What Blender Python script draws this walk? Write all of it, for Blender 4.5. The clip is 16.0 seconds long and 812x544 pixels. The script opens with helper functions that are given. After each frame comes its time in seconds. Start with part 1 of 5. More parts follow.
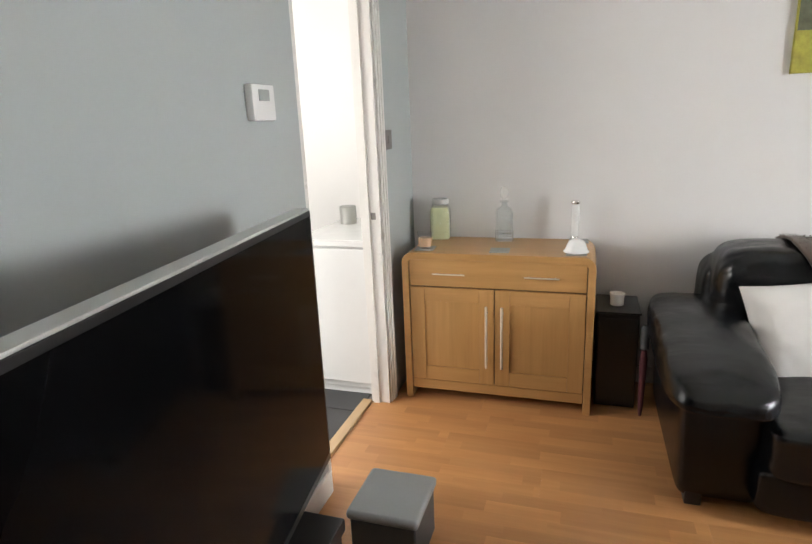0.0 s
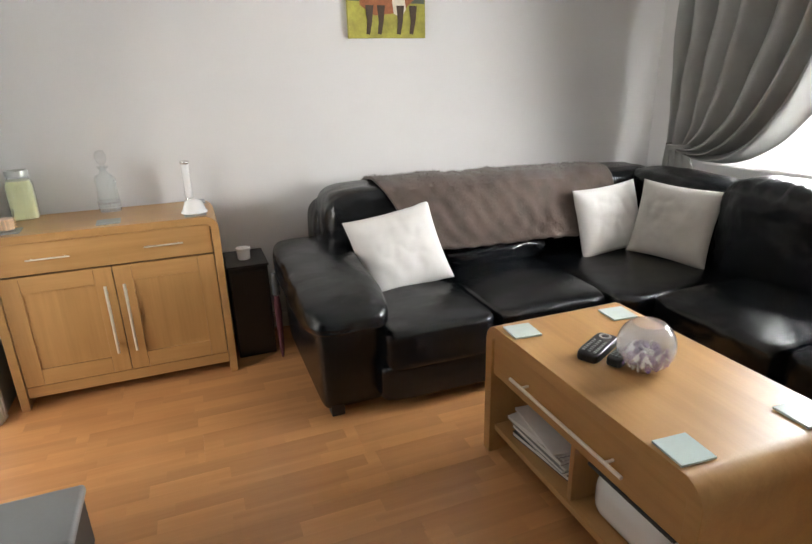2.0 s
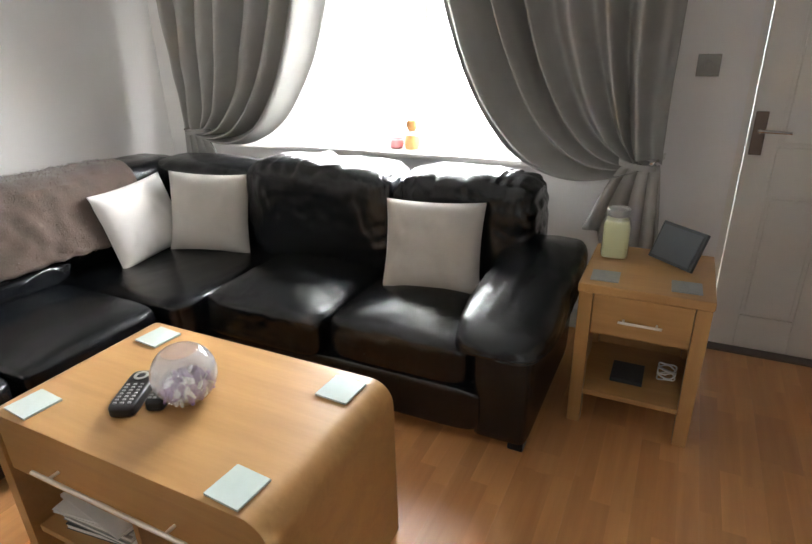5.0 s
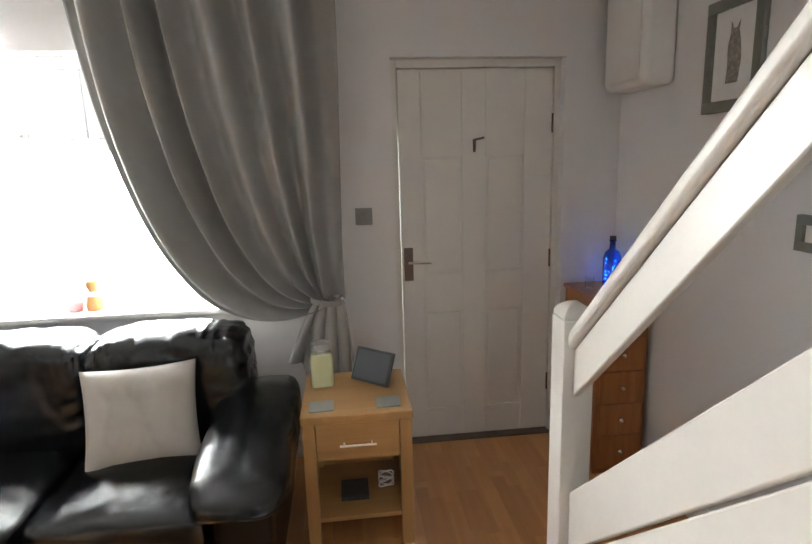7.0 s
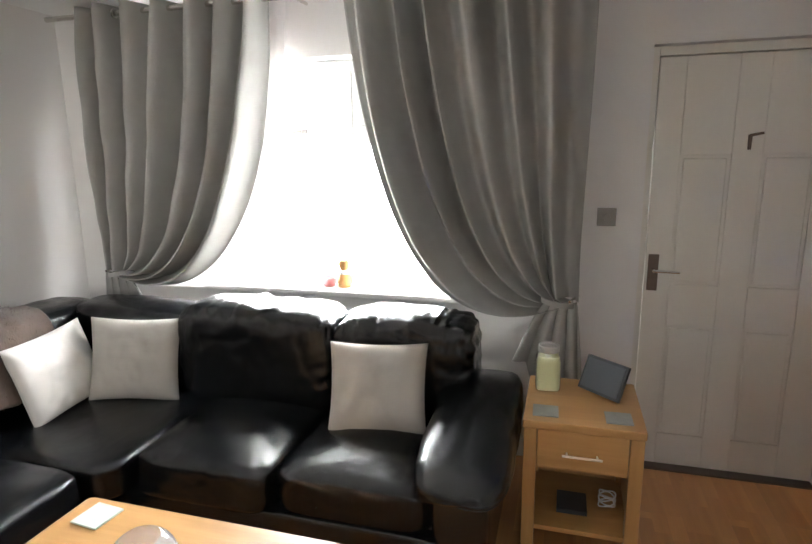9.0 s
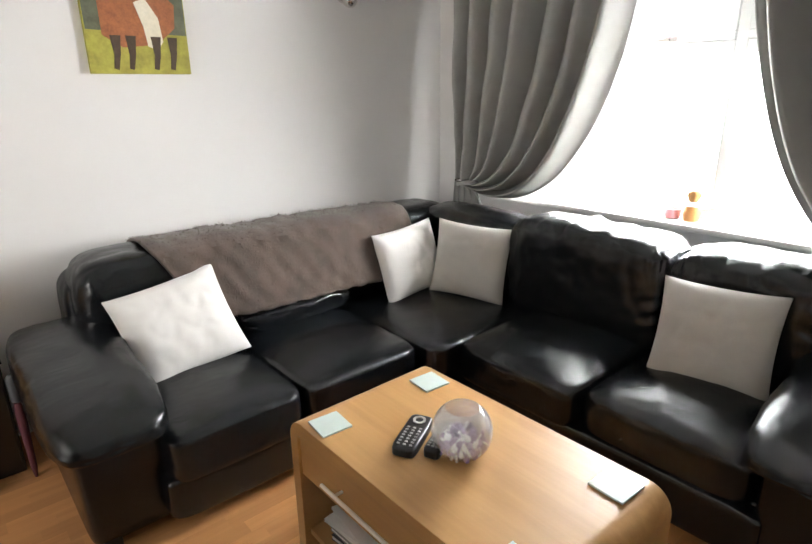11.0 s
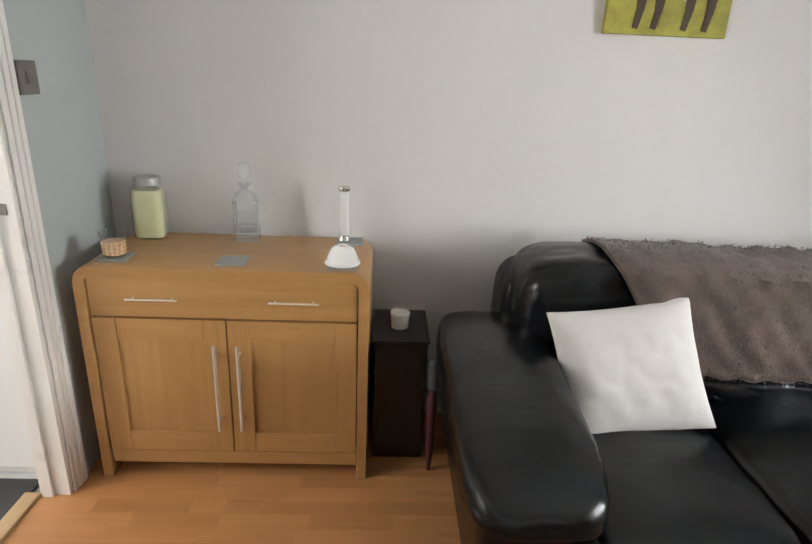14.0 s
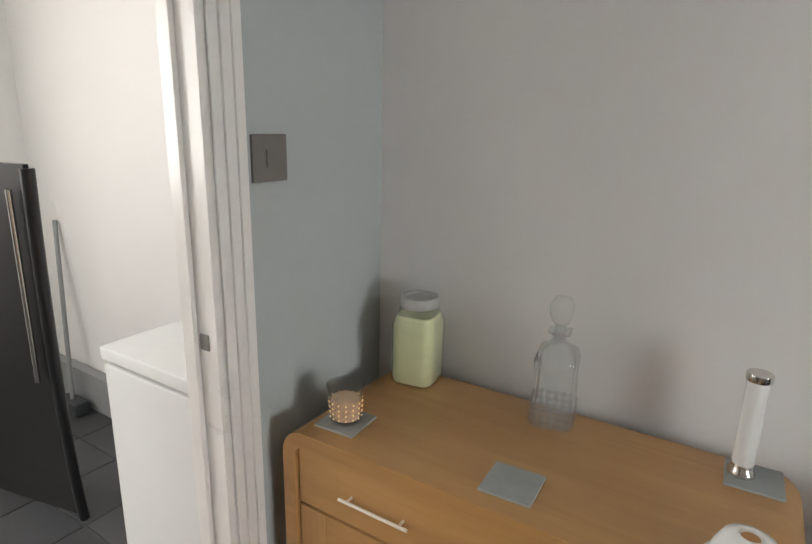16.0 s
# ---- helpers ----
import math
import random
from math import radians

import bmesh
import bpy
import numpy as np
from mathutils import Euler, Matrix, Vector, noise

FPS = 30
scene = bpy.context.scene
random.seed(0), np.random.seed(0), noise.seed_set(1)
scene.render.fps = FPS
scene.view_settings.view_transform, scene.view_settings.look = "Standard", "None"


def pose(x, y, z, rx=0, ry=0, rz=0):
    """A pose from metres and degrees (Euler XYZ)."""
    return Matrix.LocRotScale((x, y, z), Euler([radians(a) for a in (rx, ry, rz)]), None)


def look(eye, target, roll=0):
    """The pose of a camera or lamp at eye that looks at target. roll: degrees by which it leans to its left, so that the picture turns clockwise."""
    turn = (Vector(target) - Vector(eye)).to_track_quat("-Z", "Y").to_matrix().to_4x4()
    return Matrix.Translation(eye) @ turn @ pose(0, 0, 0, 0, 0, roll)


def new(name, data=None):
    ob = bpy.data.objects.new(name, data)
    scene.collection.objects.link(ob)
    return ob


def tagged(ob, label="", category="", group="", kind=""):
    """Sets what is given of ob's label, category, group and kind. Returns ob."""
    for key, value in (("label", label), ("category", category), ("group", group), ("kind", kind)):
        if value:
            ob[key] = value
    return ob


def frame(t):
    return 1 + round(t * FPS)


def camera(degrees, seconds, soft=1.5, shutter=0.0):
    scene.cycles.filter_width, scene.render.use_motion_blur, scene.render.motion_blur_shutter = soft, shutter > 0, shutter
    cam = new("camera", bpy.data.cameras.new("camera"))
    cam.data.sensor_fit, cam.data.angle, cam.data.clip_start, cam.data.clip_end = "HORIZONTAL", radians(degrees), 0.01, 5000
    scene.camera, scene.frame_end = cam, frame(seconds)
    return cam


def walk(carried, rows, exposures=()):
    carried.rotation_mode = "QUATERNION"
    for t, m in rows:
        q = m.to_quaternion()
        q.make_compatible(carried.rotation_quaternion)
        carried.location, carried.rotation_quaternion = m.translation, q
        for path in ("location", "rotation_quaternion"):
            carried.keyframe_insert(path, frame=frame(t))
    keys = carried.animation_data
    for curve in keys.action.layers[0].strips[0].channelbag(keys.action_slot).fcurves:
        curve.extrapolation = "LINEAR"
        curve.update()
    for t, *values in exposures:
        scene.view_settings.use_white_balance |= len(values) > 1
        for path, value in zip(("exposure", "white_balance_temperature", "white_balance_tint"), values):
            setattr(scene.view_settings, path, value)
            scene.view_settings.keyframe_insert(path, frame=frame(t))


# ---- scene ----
cam = camera(72.0, 16.0)
PATH = [
    (0, (-0.07, -2.656, 1.454), (-0.667, -0.818, 0.938), -2.4),
    (0.5, (-0.109, -2.66, 1.443), (-0.286, -0.753, 0.866), -2.0),
    (1, (-0.071, -2.688, 1.45), (0.037, -0.789, 0.832), -2.6),
    (1.5, (-0.098, -2.684, 1.421), (0.315, -0.834, 0.781), -1.8),
    (2, (-0.087, -2.682, 1.406), (0.581, -0.918, 0.741), -1.5),
    (2.5, (-0.067, -2.674, 1.394), (0.834, -1.026, 0.706), -1.3),
    (3, (-0.024, -2.668, 1.39), (1.086, -1.167, 0.675), -0.9),
    (3.5, (0.036, -2.654, 1.388), (1.34, -1.326, 0.656), -1.0),
    (4, (0.126, -2.627, 1.4), (1.56, -1.453, 0.648), -1.5),
    (4.5, (0.215, -2.62, 1.415), (1.751, -1.597, 0.645), -1.7),
    (5, (0.246, -2.627, 1.429), (1.896, -1.802, 0.656), -1.6),
    (5.2, (0.244, -2.622, 1.428), (1.949, -1.906, 0.665), -1.6),
    (7.3, (0.108, -2.564, 1.588), (2.057, -2.815, 1.215), -1.5),
    (7.5, (0.107, -2.56, 1.586), (2.065, -2.78, 1.248), -1.6),
    (8, (0.118, -2.538, 1.592), (2.091, -2.569, 1.268), -1.5),
    (8.5, (0.136, -2.507, 1.596), (2.089, -2.269, 1.238), -1.0),
    (9, (0.146, -2.482, 1.587), (2.029, -1.943, 1.183), -0.7),
    (9.5, (0.158, -2.463, 1.572), (1.918, -1.627, 1.123), -0.8),
    (10, (0.151, -2.433, 1.572), (1.752, -1.345, 1.069), -1.2),
    (12.3, (0.119, -2.443, 1.456), (0.788, -0.726, 0.678), 1.1),
    (12.5, (0.129, -2.347, 1.457), (0.709, -0.618, 0.636), 1.5),
    (13, (0.015, -2.165, 1.437), (0.504, -0.395, 0.646), 1.8),
    (13.5, (0.007, -1.972, 1.424), (0.335, -0.143, 0.685), 1.6),
    (14, (0.042, -1.71, 1.427), (0.124, 0.175, 0.763), 2.5),
    (14.5, (0.02, -1.471, 1.425), (-0.094, 0.424, 0.795), 2.4),
    (15, (-0.063, -1.221, 1.445), (-0.371, 0.665, 0.853), 1.4),
    (15.5, (-0.112, -0.977, 1.443), (-0.734, 0.839, 0.882), 1.5),
    (16, (-0.161, -0.775, 1.45), (-1.188, 0.862, 0.935), 1.3),
]
walk(cam, [(t, look(eye, target, roll)) for t, eye, target, roll in PATH],
     exposures=[(0.0, -0.18), (2.0, -0.02), (3.5, 0.02), (5.0, 0.28), (7.5, 0.48), (8.5, 0.45), (9.5, 0.4), (10.2, 0.3), (12.5, -0.08), (14.0, -0.3), (15.0, -0.5), (15.5, -0.65), (16.0, -0.68)])

# ---------- world, daylight, exposure ----------
world = bpy.data.worlds.new("sky")
scene.world = world
world.use_nodes = True
wn = world.node_tree
sky = wn.nodes.new("ShaderNodeTexSky")
sky.sky_type, sky.sun_disc = "NISHITA", False
sky.sun_elevation, sky.sun_rotation = radians(38), radians(70)
wn.links.new(sky.outputs["Color"], wn.nodes["Background"].inputs["Color"])
wn.nodes["Background"].inputs["Strength"].default_value = 0.12
sun_data = bpy.data.lights.new("sun", "SUN")
sun_data.energy, sun_data.angle, sun_data.color = 0.8, radians(14), (1.0, 0.96, 0.9)
sun = new("sun", sun_data)
sun.matrix_world = look((12, -4.0, 9.5), (2.9, -1.2, 1.2))
GARDEN_GLOW = 20.0


def opening_lamp(name, eye, target, wide, high, power, colour):
    """An area lamp in an opening: the sky's light at windows, or added fill."""
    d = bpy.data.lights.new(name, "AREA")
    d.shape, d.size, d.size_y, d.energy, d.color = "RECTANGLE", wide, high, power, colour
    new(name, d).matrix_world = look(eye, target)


opening_lamp("front_window_light", (3.27, -1.05, 1.48), (0, -1.05, 1.38), 1.92, 1.2, 230.0, (0.99, 0.985, 0.965))
opening_lamp("kitchen_window_light", (-3.32, -1.4, 1.55), (0, -1.4, 1.55), 1.36, 1.06, 88.0, (1.0, 0.96, 0.91))
# unseen fill added from the west to brighten the front door side
opening_lamp("rear_fill_light", (-1.04, -2.87, 1.5), (3, -2.87, 1.5), 0.48, 1.36, 4.8, (1.0, 0.95, 0.89))

# ---------- plan, in metres ----------
XW, XE, YN, YS, H = -1.02, 2.97, 0.46, -4.02, 2.42
WY0, WY1, WZ0, WZ1 = -2.02, -0.08, 0.865, 2.10      # window opening
DY0, DY1, DZ = -3.72, -2.83, 2.06                   # front door opening
KY0, KY1, KZ = -0.86, -0.07, 2.05                   # kitchen doorway
TW = 0.10


# ---------- materials ----------
def shader(name):
    m = bpy.data.materials.new(name)
    m.use_nodes = True
    return m, m.node_tree.nodes, m.node_tree.links, m.node_tree.nodes["Principled BSDF"]


def paint(name, colour, rough=0.5, metal=0.0, vary=0.06, scale=6.0, fine=180.0, bump=0.1, coat=0.0, spec=0.5, sheen=0.0, dist=0.002, random_tone=0.0):
    """A surface with broad mottling, fine grain, uneven gloss and slight relief."""
    m, n, l, b = shader(name)
    tc = n.new("ShaderNodeTexCoord")
    big, small = n.new("ShaderNodeTexNoise"), n.new("ShaderNodeTexNoise")
    big.inputs["Scale"].default_value, big.inputs["Detail"].default_value = scale, 5
    small.inputs["Scale"].default_value, small.inputs["Detail"].default_value = fine, 4
    l.new(tc.outputs["Object"], big.inputs["Vector"])
    l.new(tc.outputs["Object"], small.inputs["Vector"])
    add = n.new("ShaderNodeMath")
    add.operation = "MULTIPLY_ADD"
    add.inputs[1].default_value = 0.4
    l.new(small.outputs["Fac"], add.inputs[0])
    l.new(big.outputs["Fac"], add.inputs[2])
    ramp = n.new("ShaderNodeMapRange")
    ramp.inputs["From Min"].default_value, ramp.inputs["From Max"].default_value = 0.4, 1.0
    ramp.inputs["To Min"].default_value, ramp.inputs["To Max"].default_value = 1 - vary, 1 + vary
    l.new(add.outputs[0], ramp.inputs["Value"])
    mul = n.new("ShaderNodeMix")
    mul.data_type, mul.blend_type = "RGBA", "MULTIPLY"
    mul.inputs["Factor"].default_value = 1.0
    mul.inputs[6].default_value = (*colour, 1)
    l.new(ramp.outputs[0], mul.inputs[7])
    out = mul.outputs[2]
    if random_tone:
        info = n.new("ShaderNodeObjectInfo")
        r2 = n.new("ShaderNodeMapRange")
        r2.inputs["To Min"].default_value, r2.inputs["To Max"].default_value = 1 - random_tone, 1 + random_tone
        l.new(info.outputs["Random"], r2.inputs["Value"])
        mul2 = n.new("ShaderNodeMix")
        mul2.data_type, mul2.blend_type = "RGBA", "MULTIPLY"
        mul2.inputs["Factor"].default_value = 1.0
        l.new(out, mul2.inputs[6])
        l.new(r2.outputs[0], mul2.inputs[7])
        out = mul2.outputs[2]
    l.new(out, b.inputs["Base Color"])
    rr = n.new("ShaderNodeMapRange")
    rr.inputs["To Min"].default_value, rr.inputs["To Max"].default_value = max(rough - 0.08, 0.02), min(rough + 0.08, 1)
    l.new(big.outputs["Fac"], rr.inputs["Value"])
    l.new(rr.outputs[0], b.inputs["Roughness"])
    b.inputs["Metallic"].default_value = metal
    b.inputs["Coat Weight"].default_value = coat
    b.inputs["Specular IOR Level"].default_value = spec
    b.inputs["Sheen Weight"].default_value = sheen
    if bump:
        bp = n.new("ShaderNodeBump")
        bp.inputs["Strength"].default_value, bp.inputs["Distance"].default_value = bump, dist
        l.new(small.outputs["Fac"], bp.inputs["Height"])
        l.new(bp.outputs[0], b.inputs["Normal"])
    return m


def wood(name, light, dark, axis=0, rough=0.35, grain=1.0, tone=0.0, coat=0.15, staves=False):
    """Straight-grained timber, the grain along the given axis of the object."""
    m, n, l, b = shader(name)
    tc, mp = n.new("ShaderNodeTexCoord"), n.new("ShaderNodeMapping")
    s = [14.0, 14.0, 14.0]
    s[axis] = 0.9
    mp.inputs["Scale"].default_value = s
    info = n.new("ShaderNodeObjectInfo")
    shift = n.new("ShaderNodeMath")
    shift.operation = "MULTIPLY"
    shift.inputs[1].default_value = 37.0
    geo = n.new("ShaderNodeNewGeometry")
    pick = geo.outputs["Random Per Island"] if staves else info.outputs["Random"]
    l.new(pick, shift.inputs[0])
    l.new(tc.outputs["Object"], mp.inputs["Vector"])
    l.new(shift.outputs[0], mp.inputs["Location"])
    n1, n2 = n.new("ShaderNodeTexNoise"), n.new("ShaderNodeTexNoise")
    n1.inputs["Scale"].default_value, n1.inputs["Detail"].default_value, n1.inputs["Distortion"].default_value = 0.9 * grain, 6, 1.2
    n2.inputs["Scale"].default_value, n2.inputs["Detail"].default_value = 7.0 * grain, 3
    l.new(mp.outputs[0], n1.inputs["Vector"])
    l.new(mp.outputs[0], n2.inputs["Vector"])
    mx = n.new("ShaderNodeMath")
    mx.operation = "MULTIPLY_ADD"
    mx.inputs[1].default_value = 0.35
    l.new(n2.outputs["Fac"], mx.inputs[0])
    l.new(n1.outputs["Fac"], mx.inputs[2])
    ramp = n.new("ShaderNodeValToRGB")
    ramp.color_ramp.elements[0].position, ramp.color_ramp.elements[0].color = 0.42, (*dark, 1)
    ramp.color_ramp.elements[1].position, ramp.color_ramp.elements[1].color = 0.86, (*light, 1)
    l.new(mx.outputs[0], ramp.inputs["Fac"])
    out = ramp.outputs["Color"]
    if tone:
        r2 = n.new("ShaderNodeMapRange")
        r2.inputs["To Min"].default_value, r2.inputs["To Max"].default_value = 1 - tone, 1 + tone
        l.new(pick, r2.inputs["Value"])
        mul2 = n.new("ShaderNodeMix")
        mul2.data_type, mul2.blend_type = "RGBA", "MULTIPLY"
        mul2.inputs["Factor"].default_value = 1.0
        l.new(out, mul2.inputs[6])
        l.new(r2.outputs[0], mul2.inputs[7])
        out = mul2.outputs[2]
    l.new(out, b.inputs["Base Color"])
    rr = n.new("ShaderNodeMapRange")
    rr.inputs["To Min"].default_value, rr.inputs["To Max"].default_value = rough - 0.07, rough + 0.1
    l.new(n1.outputs["Fac"], rr.inputs["Value"])
    l.new(rr.outputs[0], b.inputs["Roughness"])
    b.inputs["Coat Weight"].default_value, b.inputs["Coat Roughness"].default_value = coat, 0.25
    bp = n.new("ShaderNodeBump")
    bp.inputs["Strength"].default_value, bp.inputs["Distance"].default_value = 0.12, 0.001
    l.new(n2.outputs["Fac"], bp.inputs["Height"])
    l.new(bp.outputs[0], b.inputs["Normal"])
    return m


def leather_material():
    m, n, l, b = shader("black_leather")
    tc = n.new("ShaderNodeTexCoord")
    vor, big, crease = n.new("ShaderNodeTexVoronoi"), n.new("ShaderNodeTexNoise"), n.new("ShaderNodeTexNoise")
    vor.inputs["Scale"].default_value = 260
    big.inputs["Scale"].default_value, big.inputs["Detail"].default_value = 5, 6
    crease.inputs["Scale"].default_value, crease.inputs["Detail"].default_value, crease.inputs["Distortion"].default_value = 15, 4, 0.5
    for t in (vor, big, crease):
        l.new(tc.outputs["Object"], t.inputs["Vector"])
    # pulled creases that run across the seats, strong in patches
    mp, pull, patch, both = n.new("ShaderNodeMapping"), n.new("ShaderNodeTexNoise"), n.new("ShaderNodeTexNoise"), n.new("ShaderNodeMath")
    mp.inputs["Scale"].default_value, mp.inputs["Rotation"].default_value = (5.0, 26.0, 12.0), (0.2, 0.1, 0.35)
    pull.inputs["Scale"].default_value, pull.inputs["Detail"].default_value, pull.inputs["Distortion"].default_value = 1.0, 3, 0.8
    patch.inputs["Scale"].default_value, patch.inputs["Detail"].default_value = 3.5, 2
    both.operation = "MULTIPLY"
    l.new(tc.outputs["Object"], mp.inputs["Vector"])
    l.new(mp.outputs[0], pull.inputs["Vector"])
    l.new(tc.outputs["Object"], patch.inputs["Vector"])
    l.new(pull.outputs["Fac"], both.inputs[0])
    l.new(patch.outputs["Fac"], both.inputs[1])
    ramp = n.new("ShaderNodeValToRGB")
    ramp.color_ramp.elements[0].color, ramp.color_ramp.elements[0].position = (0.004, 0.0048, 0.006, 1), 0.3
    ramp.color_ramp.elements[1].color, ramp.color_ramp.elements[1].position = (0.006, 0.007, 0.0085, 1), 0.75
    l.new(big.outputs["Fac"], ramp.inputs["Fac"])
    l.new(ramp.outputs[0], b.inputs["Base Color"])
    rr = n.new("ShaderNodeMapRange")
    rr.inputs["To Min"].default_value, rr.inputs["To Max"].default_value = 0.2, 0.3
    b.inputs["Specular IOR Level"].default_value = 0.45
    l.new(big.outputs["Fac"], rr.inputs["Value"])
    l.new(rr.outputs[0], b.inputs["Roughness"])
    b1, b2 = n.new("ShaderNodeBump"), n.new("ShaderNodeBump")
    b1.inputs["Strength"].default_value, b1.inputs["Distance"].default_value = 0.25, 0.0012
    b2.inputs["Strength"].default_value, b2.inputs["Distance"].default_value = 0.35, 0.005
    l.new(vor.outputs["Distance"], b1.inputs["Height"])
    l.new(crease.outputs["Fac"], b2.inputs["Height"])
    b3 = n.new("ShaderNodeBump")
    b3.inputs["Strength"].default_value, b3.inputs["Distance"].default_value = 0.35, 0.006
    l.new(both.outputs[0], b3.inputs["Height"])
    l.new(b3.outputs[0], b2.inputs["Normal"])
    l.new(b2.outputs[0], b1.inputs["Normal"])
    l.new(b1.outputs[0], b.inputs["Normal"])
    return m


def weave(name, colour, rough=0.85, scale=900.0, vary=0.08, through_light=0.0, sheen=0.2):
    """Woven cloth; through_light lets daylight shine through it."""
    m, n, l, b = shader(name)
    tc = n.new("ShaderNodeTexCoord")
    w1, w2, big = n.new("ShaderNodeTexWave"), n.new("ShaderNodeTexWave"), n.new("ShaderNodeTexNoise")
    w1.bands_direction, w2.bands_direction = "Z", "Y"
    for w in (w1, w2):
        w.inputs["Scale"].default_value, w.inputs["Distortion"].default_value = scale / 6.28, 1.5
        l.new(tc.outputs["Object"], w.inputs["Vector"])
    big.inputs["Scale"].default_value, big.inputs["Detail"].default_value = 9, 6
    l.new(tc.outputs["Object"], big.inputs["Vector"])
    ad = n.new("ShaderNodeMath")
    ad.operation = "ADD"
    l.new(w1.outputs["Fac"], ad.inputs[0])
    l.new(w2.outputs["Fac"], ad.inputs[1])
    ramp = n.new("ShaderNodeMapRange")
    ramp.inputs["From Min"].default_value, ramp.inputs["From Max"].default_value = 0.3, 0.7
    ramp.inputs["To Min"].default_value, ramp.inputs["To Max"].default_value = 1 - vary, 1 + vary
    l.new(big.outputs["Fac"], ramp.inputs["Value"])
    mul = n.new("ShaderNodeMix")
    mul.data_type, mul.blend_type = "RGBA", "MULTIPLY"
    mul.inputs["Factor"].default_value = 1.0
    mul.inputs[6].default_value = (*colour, 1)
    l.new(ramp.outputs[0], mul.inputs[7])
    l.new(mul.outputs[2], b.inputs["Base Color"])
    b.inputs["Roughness"].default_value, b.inputs["Sheen Weight"].default_value = rough, sheen
    bp = n.new("ShaderNodeBump")
    bp.inputs["Strength"].default_value, bp.inputs["Distance"].default_value = 0.15, 0.001
    l.new(ad.outputs[0], bp.inputs["Height"])
    l.new(bp.outputs[0], b.inputs["Normal"])
    if through_light:
        tr, ms = n.new("ShaderNodeBsdfTranslucent"), n.new("ShaderNodeMixShader")
        l.new(mul.outputs[2], tr.inputs["Color"])
        ms.inputs["Fac"].default_value = through_light
        l.new(b.outputs[0], ms.inputs[1])
        l.new(tr.outputs[0], ms.inputs[2])
        l.new(ms.outputs[0], n["Material Output"].inputs["Surface"])
    return m


def glass(name, tint=(1, 1, 1), rough=0.0, ior=1.45):
    m, n, l, b = shader(name)
    b.inputs["Base Color"].default_value = (*tint, 1)
    b.inputs["Transmission Weight"].default_value = 1.0
    b.inputs["Roughness"].default_value, b.inputs["IOR"].default_value = rough, ior
    return m


def thin_glass(name, tint=(0.97, 0.98, 0.98), milk=0.0, gloss=0.5):
    """Thin clear glass: it lets light straight through, shines at its rims, and may be slightly milky."""
    m, n, l, b = shader(name)
    tr, gl, fr, mx = n.new("ShaderNodeBsdfTransparent"), n.new("ShaderNodeBsdfGlossy"), n.new("ShaderNodeLayerWeight"), n.new("ShaderNodeMixShader")
    tr.inputs["Color"].default_value = (*tint, 1)
    gl.inputs["Roughness"].default_value = 0.04
    fr.inputs["Blend"].default_value = 0.5
    po = n.new("ShaderNodeMath")
    po.operation = "POWER"
    po.inputs[1].default_value = 3.5
    l.new(fr.outputs["Facing"], po.inputs[0])
    ad = n.new("ShaderNodeMath")
    ad.inputs[1].default_value = 0.04
    l.new(po.outputs[0], ad.inputs[0])
    k = n.new("ShaderNodeMath")
    k.operation, k.use_clamp = "MULTIPLY", True
    k.inputs[1].default_value = gloss
    l.new(ad.outputs[0], k.inputs[0])
    l.new(k.outputs[0], mx.inputs["Fac"])
    base = tr.outputs[0]
    if milk:
        b.inputs["Base Color"].default_value = (0.9, 0.9, 0.92, 1)
        b.inputs["Roughness"].default_value = 0.15
        m2 = n.new("ShaderNodeMixShader")
        m2.inputs["Fac"].default_value = milk
        l.new(tr.outputs[0], m2.inputs[1])
        l.new(b.outputs[0], m2.inputs[2])
        base = m2.outputs[0]
    l.new(base, mx.inputs[1])
    l.new(gl.outputs[0], mx.inputs[2])
    l.new(mx.outputs[0], n["Material Output"].inputs["Surface"])
    return m


def glow(name, colour, strength):
    m, n, l, b = shader(name)
    b.inputs["Base Color"].default_value = (*colour, 1)
    b.inputs["Emission Color"].default_value = (*colour, 1)
    b.inputs["Emission Strength"].default_value = strength
    return m


M_WALL = paint("grey_white_emulsion", (0.735, 0.716, 0.708), 0.75, vary=0.02, scale=2.5, fine=120, bump=0.05)
M_WALL_W = paint("blue_grey_emulsion", (0.43, 0.46, 0.458), 0.7, vary=0.025, scale=2.5, fine=120, bump=0.05)
M_KITCHEN = paint("white_kitchen_emulsion", (0.88, 0.86, 0.84), 0.7, vary=0.02, scale=3, fine=120, bump=0.1)
M_CEIL = paint("white_ceiling_paint", (0.8, 0.8, 0.79), 0.85, vary=0.02, scale=3, fine=150, bump=0.15)
M_GLOSS = paint("white_gloss_paint", (0.79, 0.77, 0.74), 0.3, vary=0.03, scale=8, fine=60, bump=0.06)
M_CREAM = paint("cream_gloss_paint", (0.7, 0.675, 0.63), 0.32, vary=0.035, scale=7, fine=60, bump=0.06)
M_DOOR = paint("off_white_door_paint", (0.72, 0.69, 0.64), 0.38, vary=0.03, scale=5, fine=90, bump=0.08)
M_UPVC = paint("white_window_plastic", (0.82, 0.83, 0.84), 0.25, vary=0.01, scale=6, fine=60, bump=0.02)
M_OAK = wood("light_oak_across", (0.48, 0.272, 0.104), (0.39, 0.208, 0.074), axis=0)
M_OAKY = wood("light_oak_along", (0.48, 0.272, 0.104), (0.39, 0.208, 0.074), axis=1)
M_OAKZ = wood("light_oak_upright", (0.475, 0.268, 0.102), (0.38, 0.203, 0.072), axis=2)
